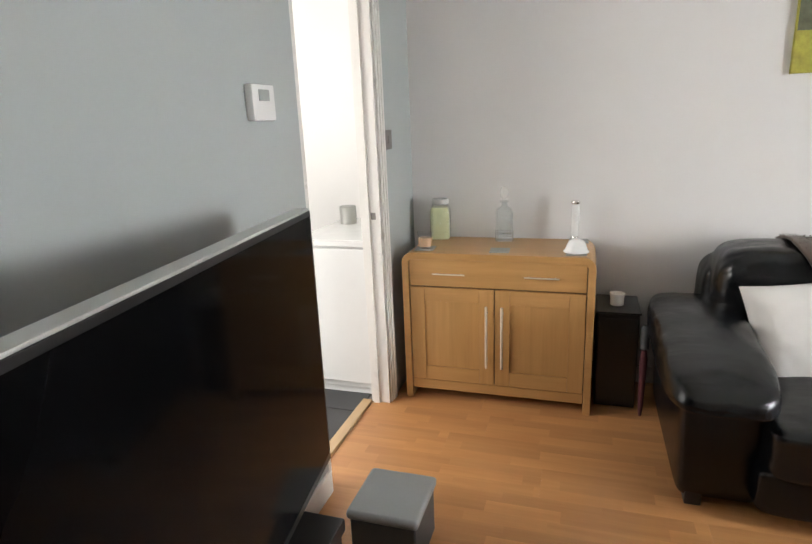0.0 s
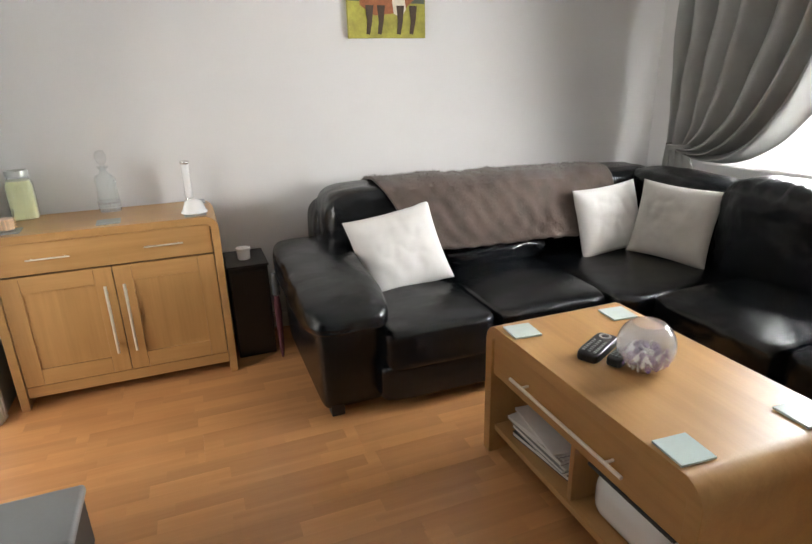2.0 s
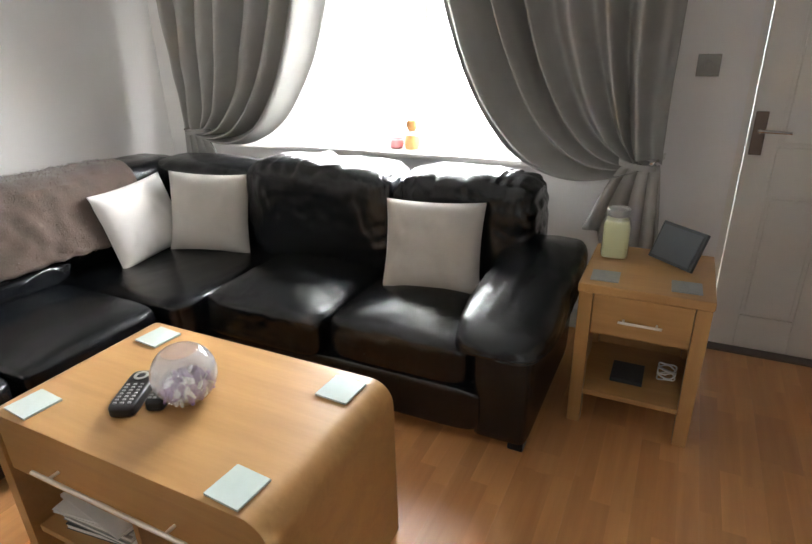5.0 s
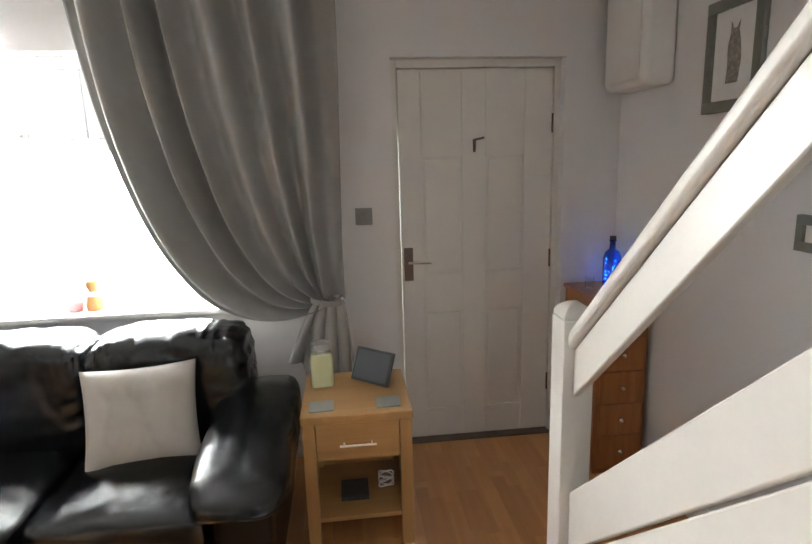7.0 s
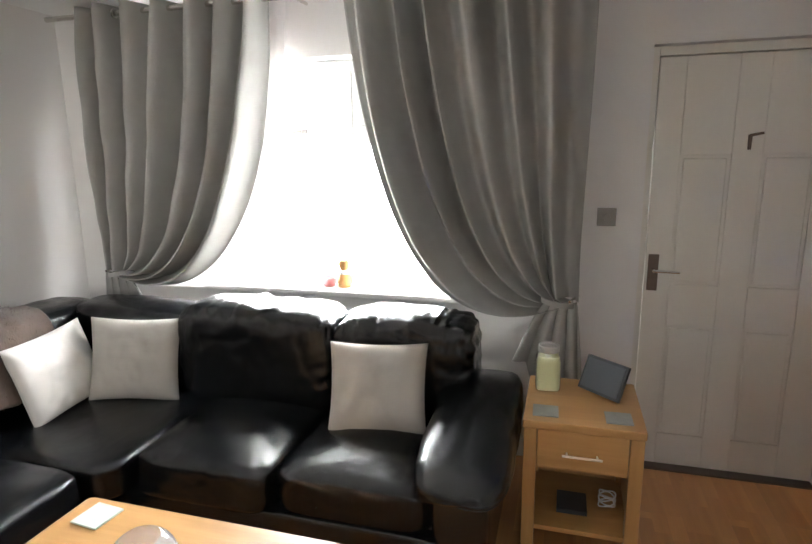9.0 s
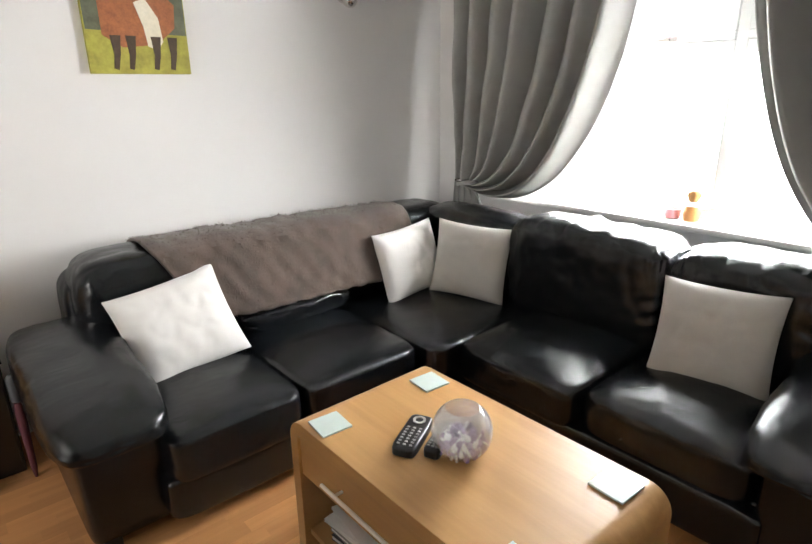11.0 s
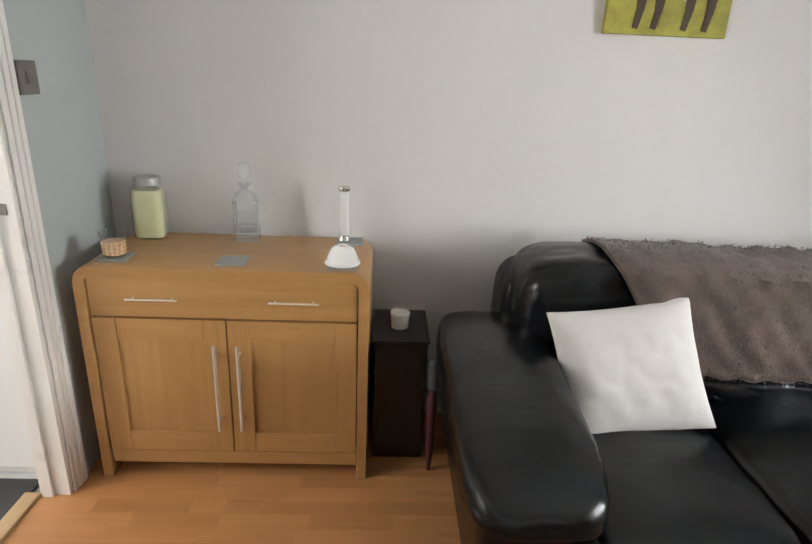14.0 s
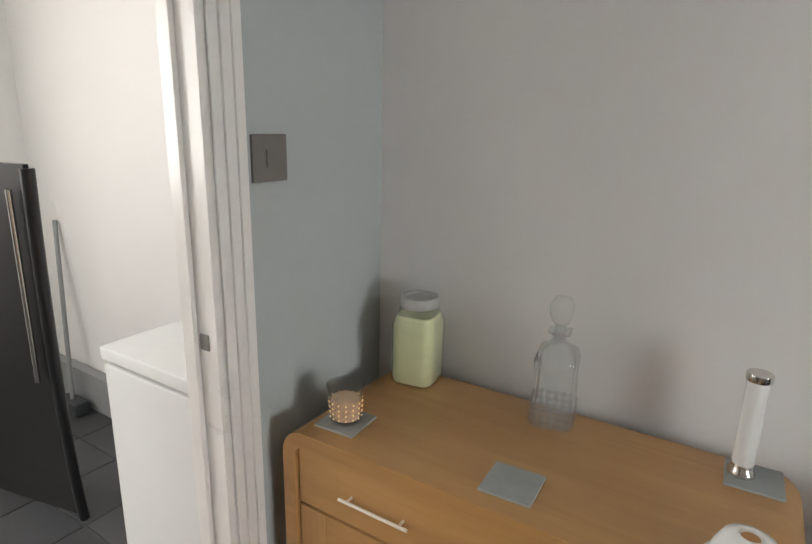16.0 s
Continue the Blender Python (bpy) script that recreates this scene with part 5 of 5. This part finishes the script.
pts = [(0.028 * math.cos(k * 0.7) * (1 + 0.15 * math.sin(k)), 0.035 * math.sin(k * 0.7), 0.006 + 0.0016 * k + 0.006 * math.sin(k * 1.7)) for k in range(40)]
spl.points.add(len(pts) - 1)
for p, q in zip(spl.points, pts):
    p.co = (*q, 1)
spl.use_endpoint_u = True
cm.materials.append(M_CERAMIC)
co = new("cable", cm)
co.parent = cb
pk = solid("magazine", boxes((2.28, 2.42, -2.62, -2.5, 0.1505, 0.168), r=0.002), M_DARKGREY, "small dark booklet on the side table shelf", "booklet")
ph = thing("phone_base", (2.79, -2.31, 0.5), "white plastic socket adaptor on the wall", "adaptor")
part("body", boxes((XE - 0.05, XE - 0.001, -2.42, -2.33, 0.55, 0.62), r=0.008), M_CERAMIC, ph)
ph.location = (XE, -2.37, 0.55)
for c in ph.children:
    c.data.transform(Matrix.Translation(Vector((2.79, -2.31, 0.5)) - Vector((XE, -2.37, 0.55))))

# ---------- window sill ornaments ----------
ct = solid("cat_ornament", lathe([(0.035, 0.0), (0.04, 0.01), (0.042, 0.04), (0.034, 0.075), (0.022, 0.098), (0.03, 0.112), (0.034, 0.13), (0.028, 0.15), (0.012, 0.16), (0.0, 0.161)], 24, (3.04, -1.29, WZ0 + 0.0005)), M_TAN, "tan and white glazed cat ornament on the window sill", "ornament")
ct.data.materials.append(M_CERAMIC)
for face in ct.data.polygons:
    hz = (ct.matrix_basis @ face.center).z - WZ0
    face.material_index = 1 if 0.06 < hz < 0.105 else 0
pp = thing("pink_pot", (3.04, -1.195, WZ0 + 0.0005), "small pink glazed pot on the window sill", "pot")
part("pot", lathe([(0.03, 0.0), (0.038, 0.008), (0.041, 0.045), (0.043, 0.05), (0.038, 0.05), (0.035, 0.02), (0.0, 0.015)], 28, (3.04, -1.195, WZ0 + 0.0005)), M_PINK, pp)


# ---------- wall fittings ----------
def switch_plate(name, place, size, normal_axis, sign, label, knob):
    x, y, z = place
    s = thing(name, place, label, "light switch")
    h = size / 2
    part("plate", boxes((x, x + sign * 0.008, y - h, y + h, z - h, z + h) if sign > 0 else (x - 0.008, x, y - h, y + h, z - h, z + h), r=0.0025), M_DULL, s)
    if knob:
        bm = bmesh.new()
        rod(bm, (x + sign * 0.008, y, z), (x + sign * 0.022, y, z), 0.017, 0.0155, 28)
        part("dimmer_knob", bm, M_DULL, s)
    else:
        part("rocker", boxes((x + sign * 0.0075, x + sign * 0.011, y - 0.012, y + 0.012, z - 0.018, z + 0.018) if sign > 0 else (x - 0.011, x - 0.0075, y - 0.012, y + 0.012, z - 0.018, z + 0.018), r=0.001), M_DULL, s)


switch_plate("dimmer_switch", (XE - 0.0005, -2.672, 1.294), 0.086, "x", -1, "square brushed steel dimmer switch on the wall", True)
switch_plate("light_switch", (XW + 0.0005, 0.054, 1.375), 0.095, "x", 1, "square brushed steel light switch beside the doorway", False)
th = thing("thermostat", (XW, -1.115, 1.476), "white wall thermostat with small grey display", "thermostat")
part("body", boxes((XW + 0.0005, XW + 0.028, -1.178, -1.052, 1.476, 1.582), r=0.006), M_CERAMIC, th)
part("display", boxes((XW + 0.0285, XW + 0.03, -1.145, -1.088, 1.534, 1.566)), M_SLATE, th, "grey display", smooth=False)


def horse_canvas():
    p = thing("canvas_picture", (1.02, YN, 1.598), "canvas picture of a brown and white horse on grass", "picture")
    x0, x1, z0, z1, y = 0.803, 1.245, 1.598, 2.12, YN - 0.028
    part("canvas", boxes((x0, x1, y, YN - 0.001, z0, z1), r=0.002), paint("meadow_paint", (0.34, 0.31, 0.05), 0.7, vary=0.35, scale=18, fine=80, bump=0.15), p)

    def blob(name, pts, mat, d):
        bm = bmesh.new()
        f = [bm.verts.new((x, y - d, z)) for x, z in pts]
        g = [bm.verts.new((x, y - 0.0004, z)) for x, z in pts]
        bm.faces.new(f)
        for i in range(len(pts)):
            k = (i + 1) % len(pts)
            bm.faces.new((f[i], g[i], g[k], f[k]))
        bmesh.ops.recalc_face_normals(bm, faces=bm.faces)
        part(name, bm, mat, p, smooth=False)
    brown = paint("chestnut_paint", (0.3, 0.1, 0.035), 0.7, vary=0.3, scale=30, fine=120, bump=0.1)
    darkp = paint("umber_paint", (0.06, 0.035, 0.02), 0.7, vary=0.3, scale=30, fine=120, bump=0.1)
    pale = paint("ivory_paint", (0.7, 0.64, 0.52), 0.7, vary=0.1, scale=30, fine=120, bump=0.1)
    hedge = paint("hedge_paint", (0.1, 0.11, 0.07), 0.75, vary=0.3, scale=25, fine=120, bump=0.1)
    blob("hedge", ((x0 + 0.004, 1.78), (x1 - 0.004, 1.77), (x1 - 0.004, z1 - 0.005), (x0 + 0.004, z1 - 0.005)), hedge, 0.001)
    blob("horse_body", ((0.87, 1.76), (0.95, 1.71), (1.05, 1.72), (1.12, 1.74), (1.19, 1.8), (1.2, 1.9), (1.12, 1.97), (0.95, 1.96), (0.87, 1.9)), brown, 0.002)
    blob("horse_patch", ((1.06, 1.72), (1.1, 1.7), (1.13, 1.74), (1.12, 1.84), (1.07, 1.92), (1.02, 1.9), (1.05, 1.8)), pale, 0.003)
    for a in (0.9, 0.965, 1.075, 1.15):
        blob("horse_leg", ((a, 1.62), (a + 0.02, 1.615), (a + 0.035, 1.68), (a + 0.045, 1.76), (a, 1.76), (a + 0.008, 1.68)), darkp, 0.0035)


horse_canvas()
wl = thing("wall_light", (2.185, YN, 1.99), "chrome ball spotlight on the wall", "wall light")
wb2 = bmesh.new()
bmesh.ops.create_uvsphere(wb2, u_segments=32, v_segments=20, radius=0.042, matrix=Matrix.Translation((2.17, YN - 0.09, 1.995)))
part("shade", wb2, M_CHROME, wl, "polished chrome ball")
wb3 = bmesh.new()
rod(wb3, (2.185, YN - 0.0005, 2.03), (2.185, YN - 0.02, 2.03), 0.045, 0.042, 32)
rod(wb3, (2.185, YN - 0.02, 2.03), (2.172, YN - 0.07, 2.012), 0.007)
part("wall_mount", wb3, M_CHROME, wl)


def framed(x0, x1, z0, z1, border, label, sketch):
    p = thing("framed_picture", ((x0 + x1) / 2, YS, z0), label, "picture")
    y = YS + 0.0005
    f = boxes((x0, x1, y, y + 0.022, z0, z0 + border), (x0, x1, y, y + 0.022, z1 - border, z1), r=0.003)
    box(f, x0, x0 + border, y, y + 0.0215, z0 + border, z1 - border, 0.003)
    box(f, x1 - border, x1, y, y + 0.0215, z0 + border, z1 - border, 0.003)
    part("frame", f, M_MOUNT, p)
    part("mount", boxes((x0 + border, x1 - border, y, y + 0.01, z0 + border, z1 - border)), M_PAPER, p, "white mount", smooth=False)
    if sketch:
        cx, cz = (x0 + x1) / 2, (z0 + z1) / 2
        bm = bmesh.new()
        out = [(-0.035, -0.1), (0.03, -0.1), (0.04, -0.02), (0.03, 0.05), (0.02, 0.08), (0.024, 0.115), (0.008, 0.09), (-0.01, 0.09), (-0.024, 0.115), (-0.022, 0.075), (-0.035, 0.03), (-0.03, -0.04)]
        a = [bm.verts.new((cx - u, y + 0.0115, cz + v)) for u, v in out]
        b = [bm.verts.new((cx - u, y + 0.01, cz + v)) for u, v in out]
        bm.faces.new(a)
        for i in range(len(out)):
            k = (i + 1) % len(out)
            bm.faces.new((a[i], b[i], b[k], a[k]))
        bmesh.ops.recalc_face_normals(bm, faces=bm.faces)
        part("sketch", bm, paint("sketch_pencil", (0.3, 0.28, 0.25), 0.8, vary=0.5, scale=60, fine=160, bump=0.0), p, "grey-brown animal sketch", smooth=False)
    return p


framed(1.965, 2.27, 1.715, 2.12, 0.042, "grey-framed animal sketch on the stair wall", True)
framed(1.6, 1.74, 1.255, 1.37, 0.03, "small grey-framed picture on the stair wall", False)
mb = thing("meter_cupboard", (2.72, YS, 1.87), "white wall-hung meter box in the corner", "meter box")
part("box", boxes((2.49, 2.86, YS + 0.0005, YS + 0.15, 1.86, 2.36), r=0.03, seg=4), M_GLOSS, mb)
part("door", boxes((2.52, 2.83, YS + 0.151, YS + 0.16, 1.89, 2.33), r=0.004), M_GLOSS, mb)


def chest():
    c = thing("chest_of_drawers", (2.72, -3.85, 0), "narrow orange pine chest of drawers", "chest of drawers")
    x0, x1, y0, y1, T = 2.52, 2.93, -3.995, -3.735, 0.9
    part("carcass", boxes((x0 + 0.02, x1, y0, y1, 0.03, T - 0.02), r=0.004), M_PINE, c)
    part("top", boxes((x0 - 0.005, x1 + 0.005, y0 - 0.003, y1 + 0.012, T - 0.02, T), r=0.006), M_PINE, c)
    part("plinth", boxes((x0 + 0.03, x1 - 0.01, y0 + 0.01, y1 - 0.01, 0, 0.03)), M_PINE, c, smooth=False)
    for i in range(5):
        z0 = 0.05 + i * 0.166
        d = part("drawer_front", boxes((x0 + 0.006, x0 + 0.0195, y0 + 0.022, y1 - 0.022, z0, z0 + 0.158), r=0.004), M_PINE, c)
        k = bmesh.new()
        bmesh.ops.create_uvsphere(k, u_segments=16, v_segments=10, radius=0.013, matrix=Matrix.Translation((x0 - 0.006, (y0 + y1) / 2, z0 + 0.08)))
        part("knob", k, M_CHROME, d)


chest()
BZ = 0.9005
bt = thing("glowing_bottle", (2.80, -3.925, BZ), "blue glass bottle lit by tiny white lights", "bottle")
part("bottle", lathe([(0.038, 0.0), (0.044, 0.006), (0.045, 0.15), (0.036, 0.178), (0.016, 0.198), (0.014, 0.235), (0.018, 0.236), (0.018, 0.245), (0.011, 0.245), (0.012, 0.2), (0.033, 0.175), (0.042, 0.148), (0.042, 0.009), (0.0, 0.007)], 36, (2.80, -3.925, BZ)), M_BLUEGLASS, bt, "cobalt blue glass")
part("stopper", lathe([(0.0105, 0.225), (0.0105, 0.246), (0.016, 0.247), (0.016, 0.262), (0.0, 0.264)], 20, (2.80, -3.925, BZ)), M_DARKGREY, bt, "dark stopper")
M_LED = glow("cool_led", (0.35, 0.5, 1.0), 120.0)
rng = random.Random(8)
for k in range(16):
    a, zz = rng.uniform(0, 6.28), BZ + 0.02 + 0.012 * k * 0.7
    lb = bmesh.new()
    bmesh.ops.create_icosphere(lb, subdivisions=1, radius=0.0032, matrix=Matrix.Translation((2.80 + 0.03 * math.cos(a), -3.925 + 0.03 * math.sin(a), zz)))
    part("fairy_light", lb, M_LED, bt)
sg = thing("small_glass", (2.78, -3.8, BZ), "small clear glass on the pine chest", "glass")
part("glass", lathe([(0.018, 0.0), (0.02, 0.003), (0.024, 0.06), (0.0225, 0.06), (0.0185, 0.006), (0.0, 0.005)], 28, (2.78, -3.8, BZ)), M_THIN, sg)
pg = solid("paper_note", boxes((2.6, 2.7, -3.9, -3.82, BZ, BZ + 0.02), r=0.002), M_PAPER, "white folded paper on the pine chest", "paper")

# ---------- grey box before the television ----------
gb = thing("floor_box", (-0.68, -1.08, 0), "low grey box on the floor before the television", "box")
part("lid", boxes((-0.785, -0.535, -1.22, -0.96, 0.185, 0.22), r=0.014, seg=3), M_GREYBOX, gb, "smooth grey lid")
part("body", boxes((-0.775, -0.545, -1.21, -0.97, 0, 0.184), r=0.01, seg=3), M_DARKGREY, gb)

# ---------- kitchen ----------
wu = thing("freezer", (-1.33, 0.25, 0), "white under-counter freezer in the kitchen", "freezer")
part("cabinet", boxes((-1.525, -1.135, -0.04, 0.6, 0.04, 0.845), r=0.008), M_CERAMIC, wu)
part("door", boxes((-1.523, -1.137, -0.062, -0.042, 0.08, 0.835), r=0.006), M_CERAMIC, wu)
part("top", boxes((-1.53, -1.13, -0.065, 0.6, 0.846, 0.882), r=0.005), M_CERAMIC, wu)
part("plinth", boxes((-1.5, -1.15, -0.02, 0.5, 0, 0.04)), M_CERAMIC, wu, smooth=False)
solid("sponge", boxes((-1.27, -1.18, 0.32, 0.39, 0.8825, 0.925), r=0.008), paint("yellow_sponge", (0.75, 0.6, 0.16), 0.9, vary=0.15, scale=40, fine=200, bump=0.5), "yellow sponge on the white freezer", "sponge")
solid("storage_tin", lathe([(0.05, 0), (0.05, 0.1), (0.046, 0.105), (0, 0.105)], 24, (-1.42, 0.42, 0.8825)), M_SILVER, "small grey tin on the white freezer", "tin")
lb = thing("folding_step", (-1.95, 0.08, 0), "folded black step ladder leaning in the kitchen", "step ladder")
sl = bmesh.new()
hoops = []
for k in range(29):
    u = k / 28
    cx, cy, cz = -2.1 + 0.34 * u ** 1.3, 0.1 - 0.168 * u, 1.316 * u
    hoops.append([sl.verts.new((cx + 0.018 * math.cos(q * math.pi / 6), cy + 0.018 * math.sin(q * math.pi / 6), cz)) for q in range(12)])
for lo, hi in zip(hoops, hoops[1:]):
    for q in range(12):
        sl.faces.new((lo[q], lo[(q + 1) % 12], hi[(q + 1) % 12], hi[q]))
sl.faces.new(list(reversed(hoops[0])))
sl.faces.new(hoops[-1])
part("side_rail", sl, M_BLACK, lb)
pn = bmesh.new()
vs = []
for k in range(15):
    x = -2.1 + 0.34 * (k / 14) ** 1.3 - 0.012
    z = k * 0.094 + 0.01
    y = 0.1 - 0.012 * k
    vs.append([pn.verts.new((x, y - 0.004, z)), pn.verts.new((x - 0.42, y - 0.1, z)), pn.verts.new((x - 0.42, y - 0.085, z)), pn.verts.new((x, y + 0.01, z))])
for a, b in zip(vs, vs[1:]):
    for i in range(4):
        pn.faces.new((a[i], a[(i + 1) % 4], b[(i + 1) % 4], b[i]))
pn.faces.new(list(reversed(vs[0])))
pn.faces.new(vs[-1])
bmesh.ops.recalc_face_normals(pn, faces=pn.faces)
part("panel", pn, M_SATIN, lb, "dark grey folded panel")
stp = bmesh.new()
rod(stp, (-2.03, -0.01, 0.62), (-1.83, -0.09, 1.26), 0.008)
part("chrome_strip", stp, M_CHROME, lb, "chrome edge strip")
br = thing("broom", (-2.95, 0.55, 0), "thin grey broom leaning on the kitchen wall", "broom")
bb = bmesh.new()
rod(bb, (-2.93, 0.5, 0.06), (-3.08, 0.605, 0.95), 0.011)
part("handle", bb, M_GREYBOX, br)
part("head", boxes((-3.02, -2.84, 0.46, 0.54, 0.0, 0.07), r=0.012), M_DARKGREY, br)
solid("plinth_unit", boxes((-3.25, -2.3, 0.56, 0.615, 0.0, 0.2), r=0.006), M_GREYBOX, "low grey plinth along the kitchen wall", "plinth", "structure")


# ---------- pieces of the floors, last ----------
def plank_mesh(kind, lo=0.0, hi=1.29, top=1.0, width=0.195):
    """A laminate plank of three rows of staves, sawn off at lo, hi and (across) top."""
    rng = random.Random(40 + kind)
    bm = bmesh.new()
    for row in range(3):
        y0, y1 = row * width / 3, min((row + 1) * width / 3, top)
        x = -rng.uniform(0.0, 0.35)
        while x < 1.29:
            w = rng.uniform(0.28, 0.5)
            a, b = max(lo, x), min(hi, x + w)
            if b - a > 0.003 and y1 - y0 > 0.003:
                box(bm, a, b, y0, y1, -0.012, 0)
            x += w
    me = bpy.data.meshes.new("plank")
    bm.to_mesh(me)
    bm.free()
    me.materials.append(M_PLANK)
    return me


floor = tagged(new("floor"), "warm oak laminate strip flooring", "floor", kind="structure")
kinds = [plank_mesh(k) for k in range(7)]
rng = random.Random(21)
FX0, FX1 = XW - 0.098, XE + 0.04
y = YS + 0.002
while y < YN - 0.01:
    x = FX0 - rng.uniform(0.1, 1.1)
    while x < FX1:
        k = rng.randrange(7)
        lo, hi, top = max(0.0, FX0 - x), min(1.29, FX1 - x), YN - 0.002 - y
        if hi - lo > 0.02:
            whole = lo == 0.0 and hi == 1.29 and top > 0.195
            ob = new("plank", kinds[k] if whole else plank_mesh(k, lo, hi, top))
            ob.parent = floor
            ob.location = (x, y, 0)
        x += 1.2903
    y += 0.1953

tile = bmesh.new()
box(tile, 0.002, 0.298, 0.002, 0.298, -0.008, 0.0, 0.0015, 1)
tile_me = mesh_of("tile", tile, M_TILE)
kfloor = tagged(new("floor_kitchen"), "dark grey square floor tiles with pale grout", "floor", kind="structure")
for i in range(8):
    for j in range(11):
        ob = new("tile", tile_me)
        ob.parent = kfloor
        ob.location = (-3.56 + 0.3 * i, -2.62 + 0.3 * j, 0)
